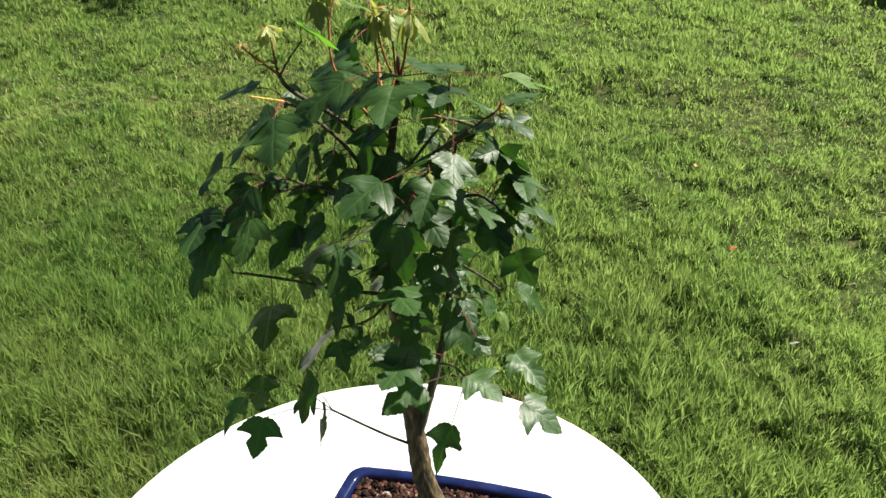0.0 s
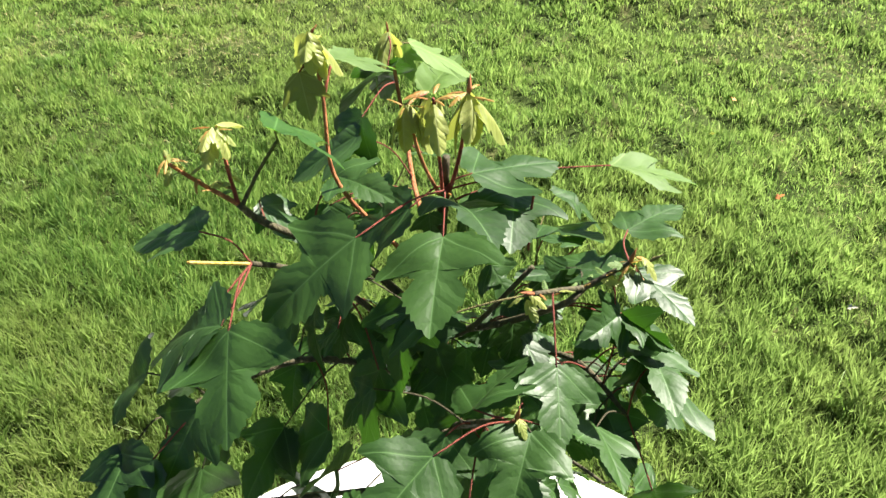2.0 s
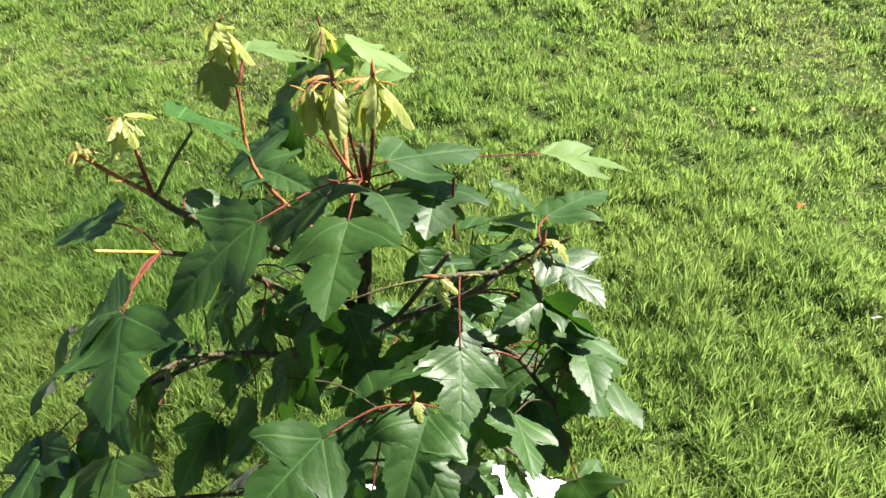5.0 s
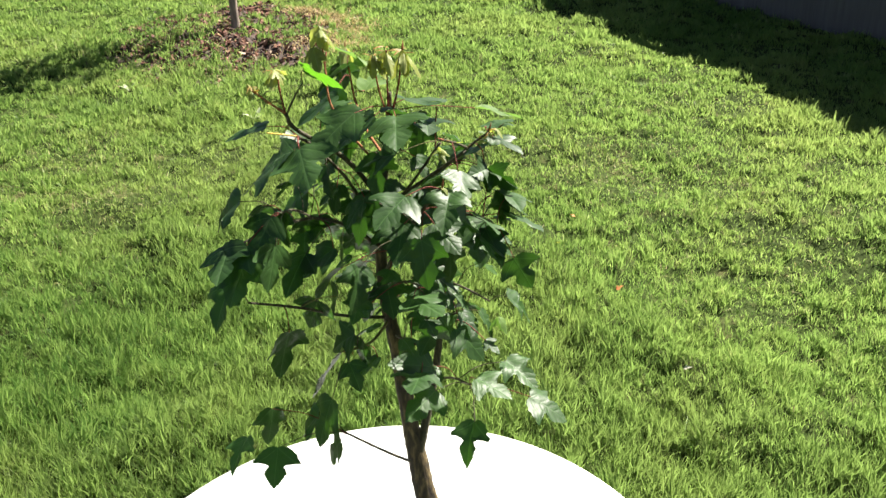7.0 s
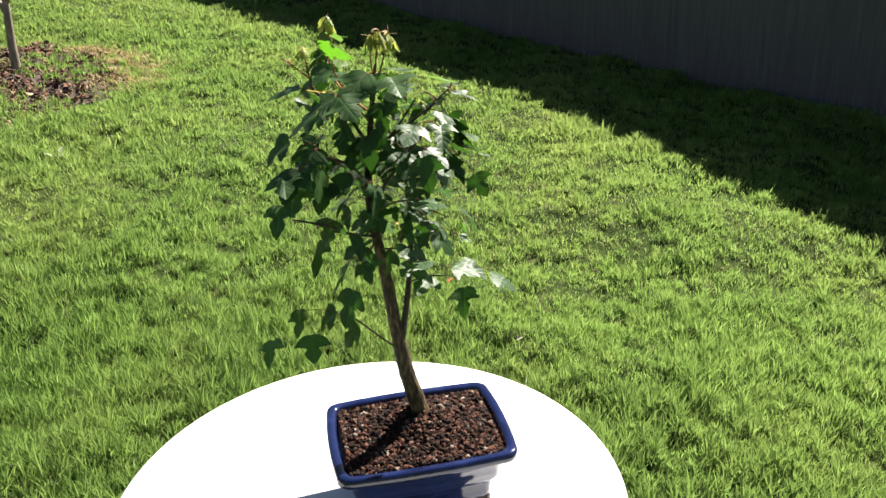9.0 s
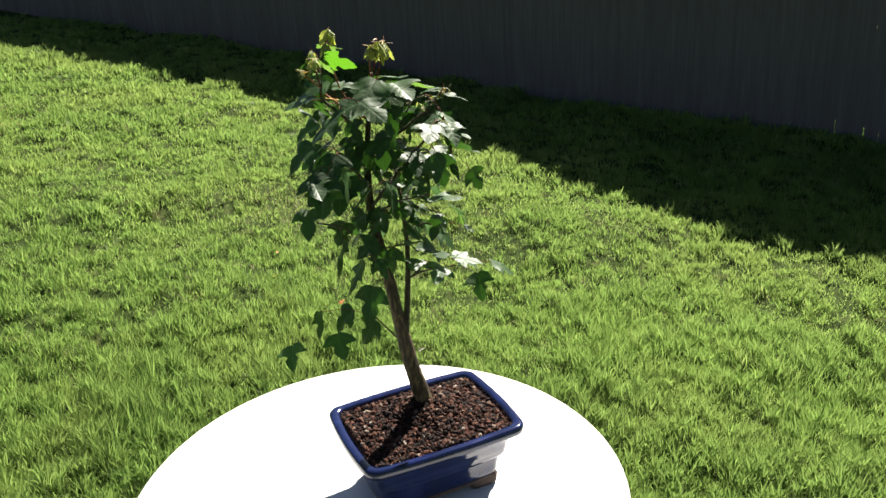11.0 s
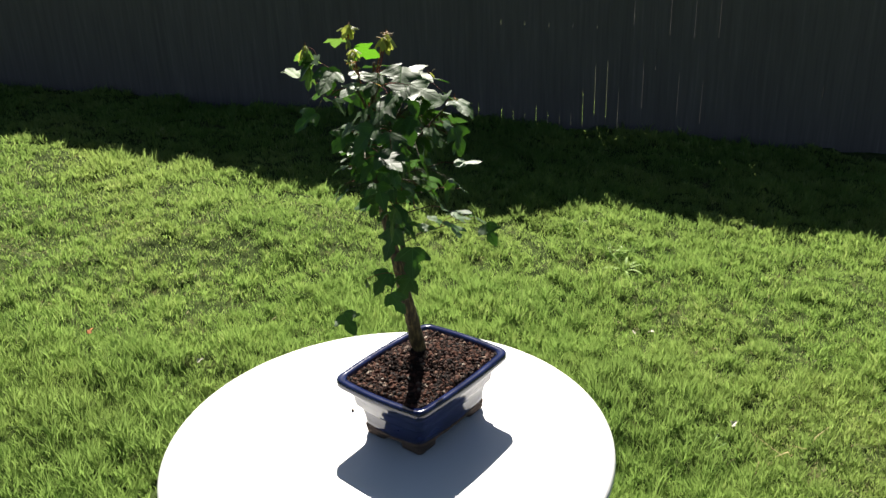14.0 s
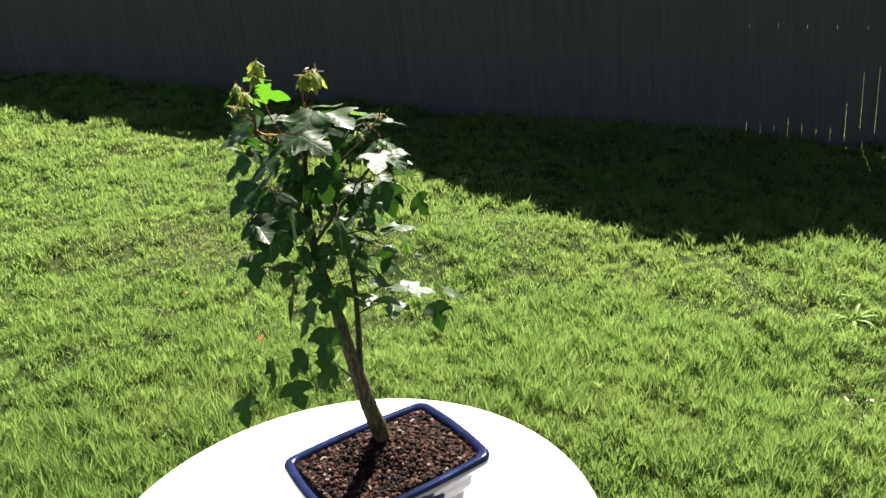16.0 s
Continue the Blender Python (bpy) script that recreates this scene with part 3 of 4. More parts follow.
def leaf_mesh(name, droop, fold, wave, slim=1.0, seed=0, outline=None, teeth=1.0):
    """A three-lobed, saw-edged blade one unit long: stalk end at the origin, tip along +y, upper side +z."""
    rng = random.Random(seed)
    half = [(0, 0), (0.07, -0.04), (0.18, -0.045), (0.31, 0.01), (0.42, 0.11), (0.51, 0.23), (0.59, 0.38), (0.47, 0.385), (0.36, 0.39), (0.26, 0.41), (0.19, 0.45), (0.235, 0.53), (0.275, 0.61), (0.255, 0.68), (0.22, 0.74), (0.17, 0.81), (0.13, 0.87), (0.065, 0.94), (0, 1.0)]
    half = [(x * slim, y) for x, y in outline or half]
    line = curve_points([(x, y, 0) for x, y in half], 2)
    right = []
    for i, p in enumerate(line):
        saw = (0.018 if i % 2 else -0.010) * teeth
        if i in (0, len(line) - 1):
            saw = 0
        d = (p - Vector((0, 0.36, 0))).normalized()
        right.append(p + d * saw * rng.uniform(0.4, 1.5))
    left = [Vector((-p.x * rng.uniform(0.93, 1.05), p.y + rng.uniform(-0.008, 0.008), 0)) for p in right[1:-1]]
    edge = right + left[::-1]
    n = len(edge)
    mid = Vector((0, 0.36, 0))
    verts = [mid] + [mid + (p - mid) * f for f in (0.36, 0.7, 1.0) for p in edge]

    def lift(p):
        z = -droop * p.y * p.y + fold * abs(p.x) - (0.9 * fold + 0.14) * p.x * p.x
        return Vector((p.x, p.y, z + wave * math.sin(p.y * 9 + 3 * p.x + seed) * abs(p.x) * 1.5 + wave * 0.4 * math.sin(p.x * 11 + seed)))

    base_lift = lift(Vector((0, 0, 0)))
    verts = [lift(p) - base_lift for p in verts]
    faces = [(0, 1 + k, 1 + (k + 1) % n) for k in range(n)]
    for r in (0, 1):
        a, b = 1 + r * n, 1 + (r + 1) * n
        faces += [(a + k, b + k, b + (k + 1) % n, a + (k + 1) % n) for k in range(n)]
    me = mesh_from(name, verts, faces)
    me.polygons.foreach_set("use_smooth", [True] * len(me.polygons))
    return me


LEAF_KINDS = [leaf_mesh("leaf", d, f, w, s, k) for k, (d, f, w, s) in enumerate([(0.10, 0.14, 0.05, 1.0), (0.18, 0.22, 0.055, 0.95), (0.06, 0.10, 0.06, 1.05), (0.24, 0.28, 0.05, 0.9), (0.14, -0.12, 0.055, 1.0), (0.3, 0.16, 0.07, 0.97)])]
for me in LEAF_KINDS:
    me.materials.append(LEAF)
FORWARD_KINDS = [leaf_mesh("leaf", d, f, 0.05, 1.0, k + 50, FORWARD_OUTLINE) for k, (d, f) in enumerate([(0.12, 0.14), (0.2, 0.24), (0.08, 0.1)])]
for me in FORWARD_KINDS:
    me.materials.append(FRESH)
YOUNG_KINDS = {}
for key, mat in (("pale", YOUNG), ("fresh", FRESH), ("bud", BUDDING)):
    YOUNG_KINDS[key] = [leaf_mesh("young_leaf", d, f, 0.06, s * (0.36 if key == "bud" else 0.88), k + 9, YOUNG_OUTLINE, 0.45) for k, (d, f, s) in enumerate([(0.42, -0.6, 1.1), (0.30, -0.9, 1.0), (0.52, -0.5, 1.15), (0.25, -0.8, 0.95)])]
    for me in YOUNG_KINDS[key]:
        me.materials.append(mat)

FOLDED = leaf_mesh("leaf", 0.1, -0.5, 0.04, 1.12, 31, FORWARD_OUTLINE, 0.6)
FOLDED.materials.append(mat_leaf("olive leaf", (0.09, 0.11, 0.03), (0.16, 0.18, 0.05), (0.25, 0.30, 0.05), 0.3, 0.5))
# sun behind the leaf is put into the colour: brighter and glowier than LEAF
BACKLIT = leaf_mesh("leaf", 0.08, 0.1, 0.05, 1.1, 32)
BACKLIT.materials.append(mat_leaf("backlit leaf", (0.02, 0.065, 0.012), (0.045, 0.11, 0.02), (0.15, 0.42, 0.02), 0.36, 0.5))

maple = tagged(new("maple_bonsai"), "young maple with serrated three-lobed green leaves on red stalks", "bonsai tree")
NODES = []


def wood(name, points, r0, r1, mat, label="", keep=True, sides=8, knots=0.0):
    """A tapering stem through the points; its places are kept for leaf stalks to spring from."""
    pts = curve_points(points, 6)
    n = len(pts)
    rng = random.Random(n)
    radii = [r0 + (r1 - r0) * i / (n - 1) for i in range(n)]
    radii = [r * (1 + knots * rng.uniform(-1, 1)) for r in radii]
    if keep:
        NODES.extend((p.copy(), r) for p, r in zip(pts[1:], radii[1:]))
    return part(name, tube(pts, radii, sides), mat, maple, label)


wood("trunk", [(0.0095, 0.0094, 0.865), (0.0070, 0.0105, 0.880), (0.0010, 0.0120, 0.905), (-0.0075, 0.0110, 0.940), (-0.0117, 0.0151, 0.97), (-0.0159, 0.0187, 1.0), (-0.0199, 0.0242, 1.04), (-0.0245, 0.0301, 1.08), (-0.0301, 0.0352, 1.12), (-0.0316, 0.0395, 1.16), (-0.027, 0.0433, 1.21)], 0.0117, 0.0037, BARK, "brown ridged bark", sides=14, knots=0.06)
wood("trunk_tip", [(-0.0275, 0.0432, 1.205), (-0.0185, 0.0455, 1.26), (-0.014, 0.044, 1.291)], 0.0036, 0.0015, TWIG, "pruned top of the stem")
wood("stem", [(-0.0108, 0.0135, 0.98), (-0.0032, 0.0223, 1.01), (0.0038, 0.0307, 1.04), (0.0095, 0.0392, 1.07), (0.0125, 0.0473, 1.10), (0.0134, 0.0548, 1.13), (0.0127, 0.0624, 1.16), (0.0119, 0.0699, 1.19), (0.018, 0.064, 1.22)], 0.0042, 0.0014, TWIG, knots=0.05)
for name, points, r0, r1, mat in (
    ("branch", [(-0.027, 0.043, 1.205), (-0.05, 0.03, 1.245), (-0.080, 0.013, 1.274), (-0.084, 0.003, 1.289)], 0.0021, 0.0013, TWIG),
    ("shoot", [(-0.084, 0.003, 1.289), (-0.094, 0.0, 1.298), (-0.104, -0.003, 1.308)], 0.0010, 0.0007, RUST),
    ("shoot", [(-0.084, 0.003, 1.289), (-0.086, 0.005, 1.303), (-0.087, 0.007, 1.316)], 0.0009, 0.0006, RED),
    ("twig", [(-0.083, 0.004, 1.288), (-0.079, 0.014, 1.297), (-0.074, 0.024, 1.305)], 0.0008, 0.0006, TWIG),
    ("branch", [(-0.024, 0.044, 1.23), (-0.045, 0.036, 1.262), (-0.057, 0.032, 1.287), (-0.0595, 0.039, 1.3145), (-0.060, 0.039, 1.338)], 0.0011, 0.0006, RUST),
    ("shoot", [(-0.0595, 0.039, 1.3145), (-0.0585, 0.044, 1.322), (-0.0575, 0.048, 1.327)], 0.0007, 0.0006, RED),
    ("shoot", [(-0.016, 0.043, 1.270), (-0.020, 0.031, 1.296), (-0.021, 0.022, 1.322)], 0.0008, 0.0006, RUST),
    ("shoot", [(-0.016, 0.042, 1.271), (-0.0140, 0.034, 1.298), (-0.011, 0.022, 1.326)], 0.0008, 0.0006, RED),
    ("shoot", [(-0.015, 0.042, 1.271), (-0.007, 0.037, 1.295), (-0.001, 0.033, 1.322)], 0.0009, 0.0006, RED),
    ("branch", [(-0.022, 0.045, 1.24), (-0.04, 0.08, 1.252), (-0.053, 0.113, 1.268), (-0.056, 0.117, 1.288), (-0.058, 0.118, 1.311)], 0.0013, 0.0007, RUST),
    ("branch", [(-0.0275, 0.043, 1.20), (0.004, 0.022, 1.225), (0.035, 0.011, 1.249), (0.044, 0.016, 1.255), (0.059, 0.02, 1.265)], 0.0018, 0.0009, TWIG),
    ("twig", [(0.043, 0.016, 1.2545), (0.036, 0.004, 1.262), (0.028, -0.007, 1.268)], 0.0011, 0.0009, TWIG),
    ("branch", [(-0.031, 0.037, 1.14), (-0.012, 0.005, 1.18), (0.012, -0.03, 1.225), (0.028, -0.046, 1.246)], 0.0022, 0.0011, TWIG),
    ("branch_stub", [(-0.028, 0.043, 1.195), (-0.004, 0.022, 1.222), (0.023, 0.023, 1.257)], 0.0013, 0.0010, TWIG),
    ("branch", [(0.012, 0.066, 1.175), (0.04, 0.042, 1.192), (0.063, 0.012, 1.194)], 0.0017, 0.001, TWIG),
    ("branch", [(-0.0117, 0.0151, 0.968), (-0.034, -0.006, 0.998), (-0.062, -0.031, 1.038)], 0.0014, 0.0009, TWIG),
    ("branch", [(-0.028, 0.033, 1.105), (-0.04, 0.008, 1.098), (-0.054, -0.017, 1.105)], 0.0013, 0.0009, GREENSTALK),
    ("branch", [(-0.0315, 0.0395, 1.165), (-0.05, 0.026, 1.19), (-0.075, 0.009, 1.206), (-0.098, -0.011, 1.207), (-0.119, -0.03, 1.204)], 0.0018, 0.0009, TWIG),
    ("twig", [(-0.075, 0.009, 1.206), (-0.082, -0.014, 1.222), (-0.085, -0.042, 1.231)], 0.0011, 0.0008, TWIG),
    ("branch", [(-0.028, 0.034, 1.105), (-0.06, 0.008, 1.122), (-0.087, -0.02, 1.145), (-0.117, -0.044, 1.163)], 0.0016, 0.0009, TWIG),
    ("twig", [(0.005, 0.032, 1.045), (0.022, 0.014, 1.058), (0.038, -0.008, 1.066)], 0.0011, 0.0008, TWIG),
    ("twig", [(-0.026, 0.032, 1.09), (-0.012, 0.005, 1.10), (0.004, -0.022, 1.11)], 0.0011, 0.0008, TWIG),
    ("twig", [(-0.03, 0.036, 1.13), (-0.01, 0.01, 1.15), (0.01, -0.03, 1.165)], 0.0012, 0.0008, TWIG),
    ("branch", [(-0.0315, 0.041, 1.18), (-0.048, 0.022, 1.23), (-0.064, -0.002, 1.264), (-0.072, -0.017, 1.2775)], 0.0016, 0.0010, TWIG),
    ("twig", [(0.0134, 0.0548, 1.13), (0.035, 0.045, 1.125), (0.055, 0.04, 1.115)], 0.0012, 0.0008, TWIG),
    ("twig", [(0.012, 0.046, 1.095), (0.028, 0.03, 1.11), (0.03, 0.01, 1.115)], 0.0011, 0.0008, TWIG),
):
    wood(name, points, r0, r1, mat, keep=name != "shoot")
wood("stalk_stub", [(-0.072, -0.018, 1.278), (-0.081, -0.023, 1.281), (-0.090, -0.028, 1.284)], 0.0006, 0.0006, STRAW, "bare yellow leaf stalk", keep=False, sides=6)
wood("stalk_stub", [(0.017, 0.05, 1.245), (0.018, 0.05, 1.262), (0.020, 0.049, 1.277)], 0.0006, 0.0006, RED, "bare red leaf stalk", keep=False, sides=6)

# stalk end x, y, z in metres, turn in degrees, length in millimetres
CROWN_A = [
    (-0.005, 0.0, 1.284, -13, 11, -178, 41, "top"), (-0.031, -0.016, 1.292, -27, -12, 133, 46, "top"), (-0.003, 0.041, 1.286, -8, -1, -48, 41, "top"),
    (0.047, 0.092, 1.264, -12, -6, -74, 42, "top"), (0.057, 0.047, 1.261, 5, -7, -41, 31), (0.021, 0.106, 1.238, -28, -12, -75, 31),
    (0.021, 0.089, 1.231, 23, -14, -139, 38), (0.062, 0.02, 1.261, -9, -8, -125, 28), (-0.071, 0.021, 1.316, -22, -37, -97, 34),
    (-0.06, 0.04, 1.281, 9, 12, -114, 30), (-0.062, 0.055, 1.325, -14, 5, -38, 34), (-0.052, 0.130, 1.302, -33, 7, -61, 40),
    (-0.05, 0.145, 1.269, 19, 2, -16, 36),
]
CROWN_B = [
    (-0.096, -0.008, 1.283, -9, -4, 90, 33, "left"), (-0.088, 0.027, 1.272, -40, -2, -63, 30), (-0.055, 0.102, 1.3, -30, 4, 76, 37),
    (-0.06, 0.077, 1.289, -53, -6, 134, 35), (-0.008, 0.034, 1.276, 21, -17, -148, 38), (0.01, 0.059, 1.267, 0, -11, -172, 38),
    (-0.025, 0.025, 1.278, -30, -13, 101, 38), (0.054, 0.037, 1.248, -14, -6, 55, 34), (0.057, 0.028, 1.234, 16, -56, 144, 27),
    (0.057, 0.029, 1.231, -92, 57, 163, 26), (0.066, 0.026, 1.217, -72, -3, -133, 27), (0.035, 0.046, 1.237, 24, 12, 134, 28),
    (0.016, 0.017, 1.233, -85, -5, -136, 22),
]
MIDDLE_A = [
    (-0.062, -0.055, 1.28, -21, 18, -168, 42, "left"), (-0.067, -0.051, 1.278, -21, -18, 85, 36, "left"), (-0.085, -0.041, 1.263, -31, -10, 87, 38),
    (-0.112, -0.041, 1.24, -36, -23, 92, 38), (-0.106, -0.06, 1.215, -39, -12, 143, 38), (-0.108, -0.057, 1.204, -43, -10, 163, 38),
    (-0.086, -0.06, 1.214, -83, -28, -121, 34), (-0.051, -0.026, 1.18, -39, 2, 68, 40), (0.006, -0.068, 1.25, -12, -15, 154, 37),
    (0.033, -0.048, 1.244, -21, -7, 176, 34), (0.013, -0.043, 1.246, 2, -34, -23, 36), (0.013, -0.058, 1.215, -67, 9, 169, 37),
]
MIDDLE_B = [
    (0.075, -0.01, 1.177, -78, 27, -164, 30), (0.069, 0.033, 1.212, 11, -21, -160, 38), (0.055, 0.030, 1.232, -29, -1, 134, 27),
    (-0.057, -0.005, 1.251, -59, 30, 140, 26), (0.033, -0.021, 1.218, -41, 18, -89, 29), (0.052, -0.012, 1.211, 6, -39, -154, 32),
    (0.082, 0.029, 1.194, 25, -21, 158, 38), (-0.018, -0.01, 1.261, -52, 11, 156, 36), (-0.03, -0.016, 1.231, -59, 8, 141, 38),
    (-0.035, -0.04, 1.187, -59, -27, -139, 35), (-0.057, -0.015, 1.191, -31, -10, 110, 39), (-0.079, -0.013, 1.186, -32, -1, 153, 38),
]
LOWER_A = [
    (-0.112, -0.049, 1.037, -38, -1, 180, 33), (-0.152, -0.007, 1.015, -22, 19, 151, 35), (-0.121, -0.021, 1.054, -78, -21, -131, 32),
    (-0.084, -0.023, 1.048, -45, -22, 90, 36), (-0.065, -0.047, 1.08, -63, 0, 125, 43), (-0.064, -0.04, 1.037, -65, -26, 107, 38),
    (-0.066, -0.021, 1.1, -57, 3, 81, 46), (-0.048, -0.02, 1.121, -44, -38, 106, 33), (-0.09, -0.045, 1.138, -69, 12, 59, 43),
    (-0.125, -0.052, 1.18, -36, 2, 150, 34), (-0.12, -0.055, 1.211, -16, 12, 174, 37), (-0.094, -0.032, 1.2, -52, -39, 117, 40),
    (-0.076, -0.008, 1.144, -94, -24, 169, 32),
]
LOWER_B = [
    (0.044, -0.08, 1.083, -38, 15, 146, 34), (0.085, -0.033, 1.071, -30, 8, -103, 37), (0.067, 0.035, 1.06, -15, 2, -126, 38),
    (0.045, -0.026, 1.083, -13, 5, -119, 33), (0.014, -0.047, 1.087, -5, -28, 151, 37), (0.005, -0.062, 1.173, 4, -2, -139, 37),
    (0.019, -0.048, 1.143, -74, 29, 4, 30), (0.03, -0.006, 1.116, -51, 18, -122, 37), (0.07, 0.034, 1.122, -43, 11, -81, 37),
    (0.071, 0.026, 1.212, -45, 23, -63, 36), (0.05, 0.002, 1.188, -36, 15, -74, 33), (0.028, 0.002, 1.181, -87, -6, -131, 31),
    (0.012, -0.041, 1.104, 41, -37, 103, 39),
]
LOWER_C = [
    (0.006, -0.054, 1.108, 16, -8, 172, 38),
]
BACK_A = [
    (-0.063, 0.105, 1.23, -25, -23, 79, 38), (-0.06, 0.07, 1.284, -29, -6, 103, 43), (-0.061, 0.112, 1.3, -55, -2, 21, 30),
    (0.038, -0.023, 1.25, -31, -25, -153, 30), (-0.005, -0.02, 1.263, -12, -27, 74, 35), (-0.083, 0.03, 1.22, -41, -27, 107, 35),
    (0.054, 0.018, 1.189, -38, 3, -143, 33), (0.019, 0.022, 1.135, 41, -28, 107, 37), (0.015, 0.025, 1.108, -48, 7, -114, 30),
    (0.009, -0, 1.079, 1, -14, 139, 33),
]
BACK_B = [
    (-0.058, -0.016, 1.152, -59, -45, 92, 32), (-0.028, 0.032, 1.139, -52, 10, -175, 33), (-0.045, -0.01, 1.111, -85, 3, 127, 33),
    (0.007, 0.054, 1.21, -23, -2, -143, 39),
    (-0.01, 0.026, 1.164, 17, 12, -37, 30), (0.027, 0.046, 1.162, -25, 6, 121, 30), (0.053, 0.045, 1.172, -32, -21, -172, 30),
]
SHADED = [
    (-0.098, 0.046, 1.262, -35, 0, -108, 26), (-0.042, 0.043, 1.265, -51, 8, 129, 30), (-0.073, 0.057, 1.255, -54, 0, -163, 26),
    (-0.047, 0.032, 1.210, -47, -9, 179, 29), (-0.076, 0.030, 1.200, -35, 5, 171, 27), (-0.086, 0.020, 1.190, -46, 0, 177, 24),
    (-0.020, 0.016, 1.230, -60, 10, -150, 29), (-0.013, 0.055, 1.262, -67, 0, -97, 26), (0.004, 0.061, 1.260, -77, -8, -167, 30),
    (-0.021, 0.037, 1.268, -83, 0, -149, 17), (0.002, 0.044, 1.240, -57, 6, -121, 22), (0.034, 0.040, 1.245, -25, 0, 103, 24),
    (0.059, 0.030, 1.232, -27, -13, -90, 27), (0.053, 0.044, 1.185, -9, -1, 133, 36), (0.024, 0.020, 1.205, 0, -3, 140, 32),
    (0.069, 0.039, 1.205, -35, -13, -92, 22), (0.016, 0.038, 1.215, -29, -15, -97, 21), (0.054, 0.025, 1.255, -10, 7, 53, 30),
    (0.014, 0.031, 1.220, -77, -17, -112, 22), (0.035, 0.049, 1.236, -10, 3, 119, 25), (0.038, 0.066, 1.240, 0, 14, 82, 20),
    (-0.014, 0.055, 1.180, -55, -19, -148, 24), (0.001, 0.050, 1.200, -54, -17, -172, 26),
]


# joints from which several long stalks spring
JOINTS = {"top": Vector((-0.0145, 0.0400, 1.278)), "left": Vector((-0.072, -0.017, 1.2775))}


def stalk(base, away, leaf, mat, reach=0.075, root=None):
    """A thin stalk from the nearest stem to the leaf, gently bowed."""
    best = min(NODES, key=lambda n: (n[0] - base).length + 0.03 * max(0, (n[0] - base).normalized().dot(away)) + (0.02 if n[0].z > base.z + 0.015 else 0))
    if root is None:
        root = best[0]
    else:
        reach = 0.12
    span = (base - root).length
    if span < 0.003 or span > reach:
        return
    bow = (Vector((0, 0, 0.10)) - away * 0.12) * min(span, 0.025)
    pts = curve_points([root, (root + base) / 2 + bow, base], 4)
    inv = leaf.matrix_basis.inverted()
    thick = [0.00045 - 0.00012 * i / (len(pts) - 1) for i in range(len(pts))]
    bm = tube(pts, thick, 5)
    bm.transform(inv)
    part("stalk", bm, mat, leaf, "thin red leaf stalk" if mat is RED else "backlit leaf stalk")


def place_leaf(row, kinds, k, name="leaf", stalk_mat=None, label=""):
    x, y, z, rx, ry, rz, mm = row[:7]
    m = Matrix.LocRotScale((x, y, z), Euler([radians(a) for a in (rx, ry, rz)]), (mm / 1000,) * 3)
    ob = new(name, kinds[k % len(kinds)])
    ob.parent = maple
    ob.matrix_basis = m
    if label:
        ob["label"] = label
    if stalk_mat:
        stalk(Vector((x, y, z)), (m.to_3x3() @ Vector((0, 1, 0))).normalized(), ob, RED if row[7:] else stalk_mat, root=JOINTS[row[7]] if row[7:] else None)
    return ob


k = 0
for rows, mats in ((CROWN_A, (RED, RED, GREENSTALK)), (CROWN_B, (RED, RED, TWIG)), (MIDDLE_A, (RED, RED, TWIG)), (MIDDLE_B, (RED, TWIG)), (LOWER_A, (TWIG, RED, TWIG)), (LOWER_B, (RED, TWIG)), (LOWER_C, (RED, TWIG)), (BACK_A, (RED, GREENSTALK)), (BACK_B, (RED, GREENSTALK)), (SHADED, (RED, TWIG))):
    for i, row in enumerate(rows):
        fresh = rows is CROWN_A and i in (3, 10, 11, 12)
        backlit = rows is CROWN_A and i == 8
        if rows not in (CROWN_A, CROWN_B):
            row = (*row[:6], row[6] * 0.93, *row[7:])
        place_leaf(row, [BACKLIT] if backlit else FORWARD_KINDS if fresh else LEAF_KINDS, k, "leaf", mats[k % len(mats)], "pale fresh green leaf" if fresh else "bright green leaf with backlight put into its colour" if backlit else "")
        k += 1

# another leaf with the backlit glow put into its material
place_leaf((0.065, 0.034, 1.210, -69, -17, -109, 26), [BACKLIT], 0, "leaf", RED, "bright green leaf with backlight put into its colour")

# leaves deep in the crown
fill = random.Random(17)
for j in range(40):
    p, r = fill.choice([n for n in NODES if (1.09 if j % 2 else 1.19) < n[0].z < 1.265])
    out = Vector((p.x + 0.015, p.y - 0.035, 0))
    way = (out.normalized() * 0.7 + Vector((fill.uniform(-1, 1), fill.uniform(-1, 1), fill.uniform(-0.3, 0.5)))).normalized()
    base = p + way * fill.uniform(0.008, 0.02)
    yaw = math.degrees(math.atan2(-way.x, way.y)) + fill.uniform(-30, 30)
    row = (*base, fill.uniform(-75, -20), fill.uniform(-20, 20), yaw, fill.uniform(22, 33))
    if base.x < 0.02 or base.z < 1.235:
        place_leaf(row, LEAF_KINDS, j, "leaf", (RED, GREENSTALK)[j % 2])


# small leaves crowded in the middle of the crown, seen from above
for j in range(34):
    base = Vector((fill.uniform(-0.045, 0.058), fill.uniform(-0.015, 0.075), fill.uniform(1.09, 1.225)))
    away = Vector((base.x + 0.01, base.y - 0.035, 0)).normalized()
    yaw = math.degrees(math.atan2(-away.x, away.y)) + fill.uniform(-70, 70)
    row = (*base, fill.uniform(-65, -8), fill.uniform(-22, 22), yaw, fill.uniform(18, 30))
    if base.x < 0.01 or base.z < 1.195:
        place_leaf(row, LEAF_KINDS, j, "leaf", (RED, TWIG)[j % 2])


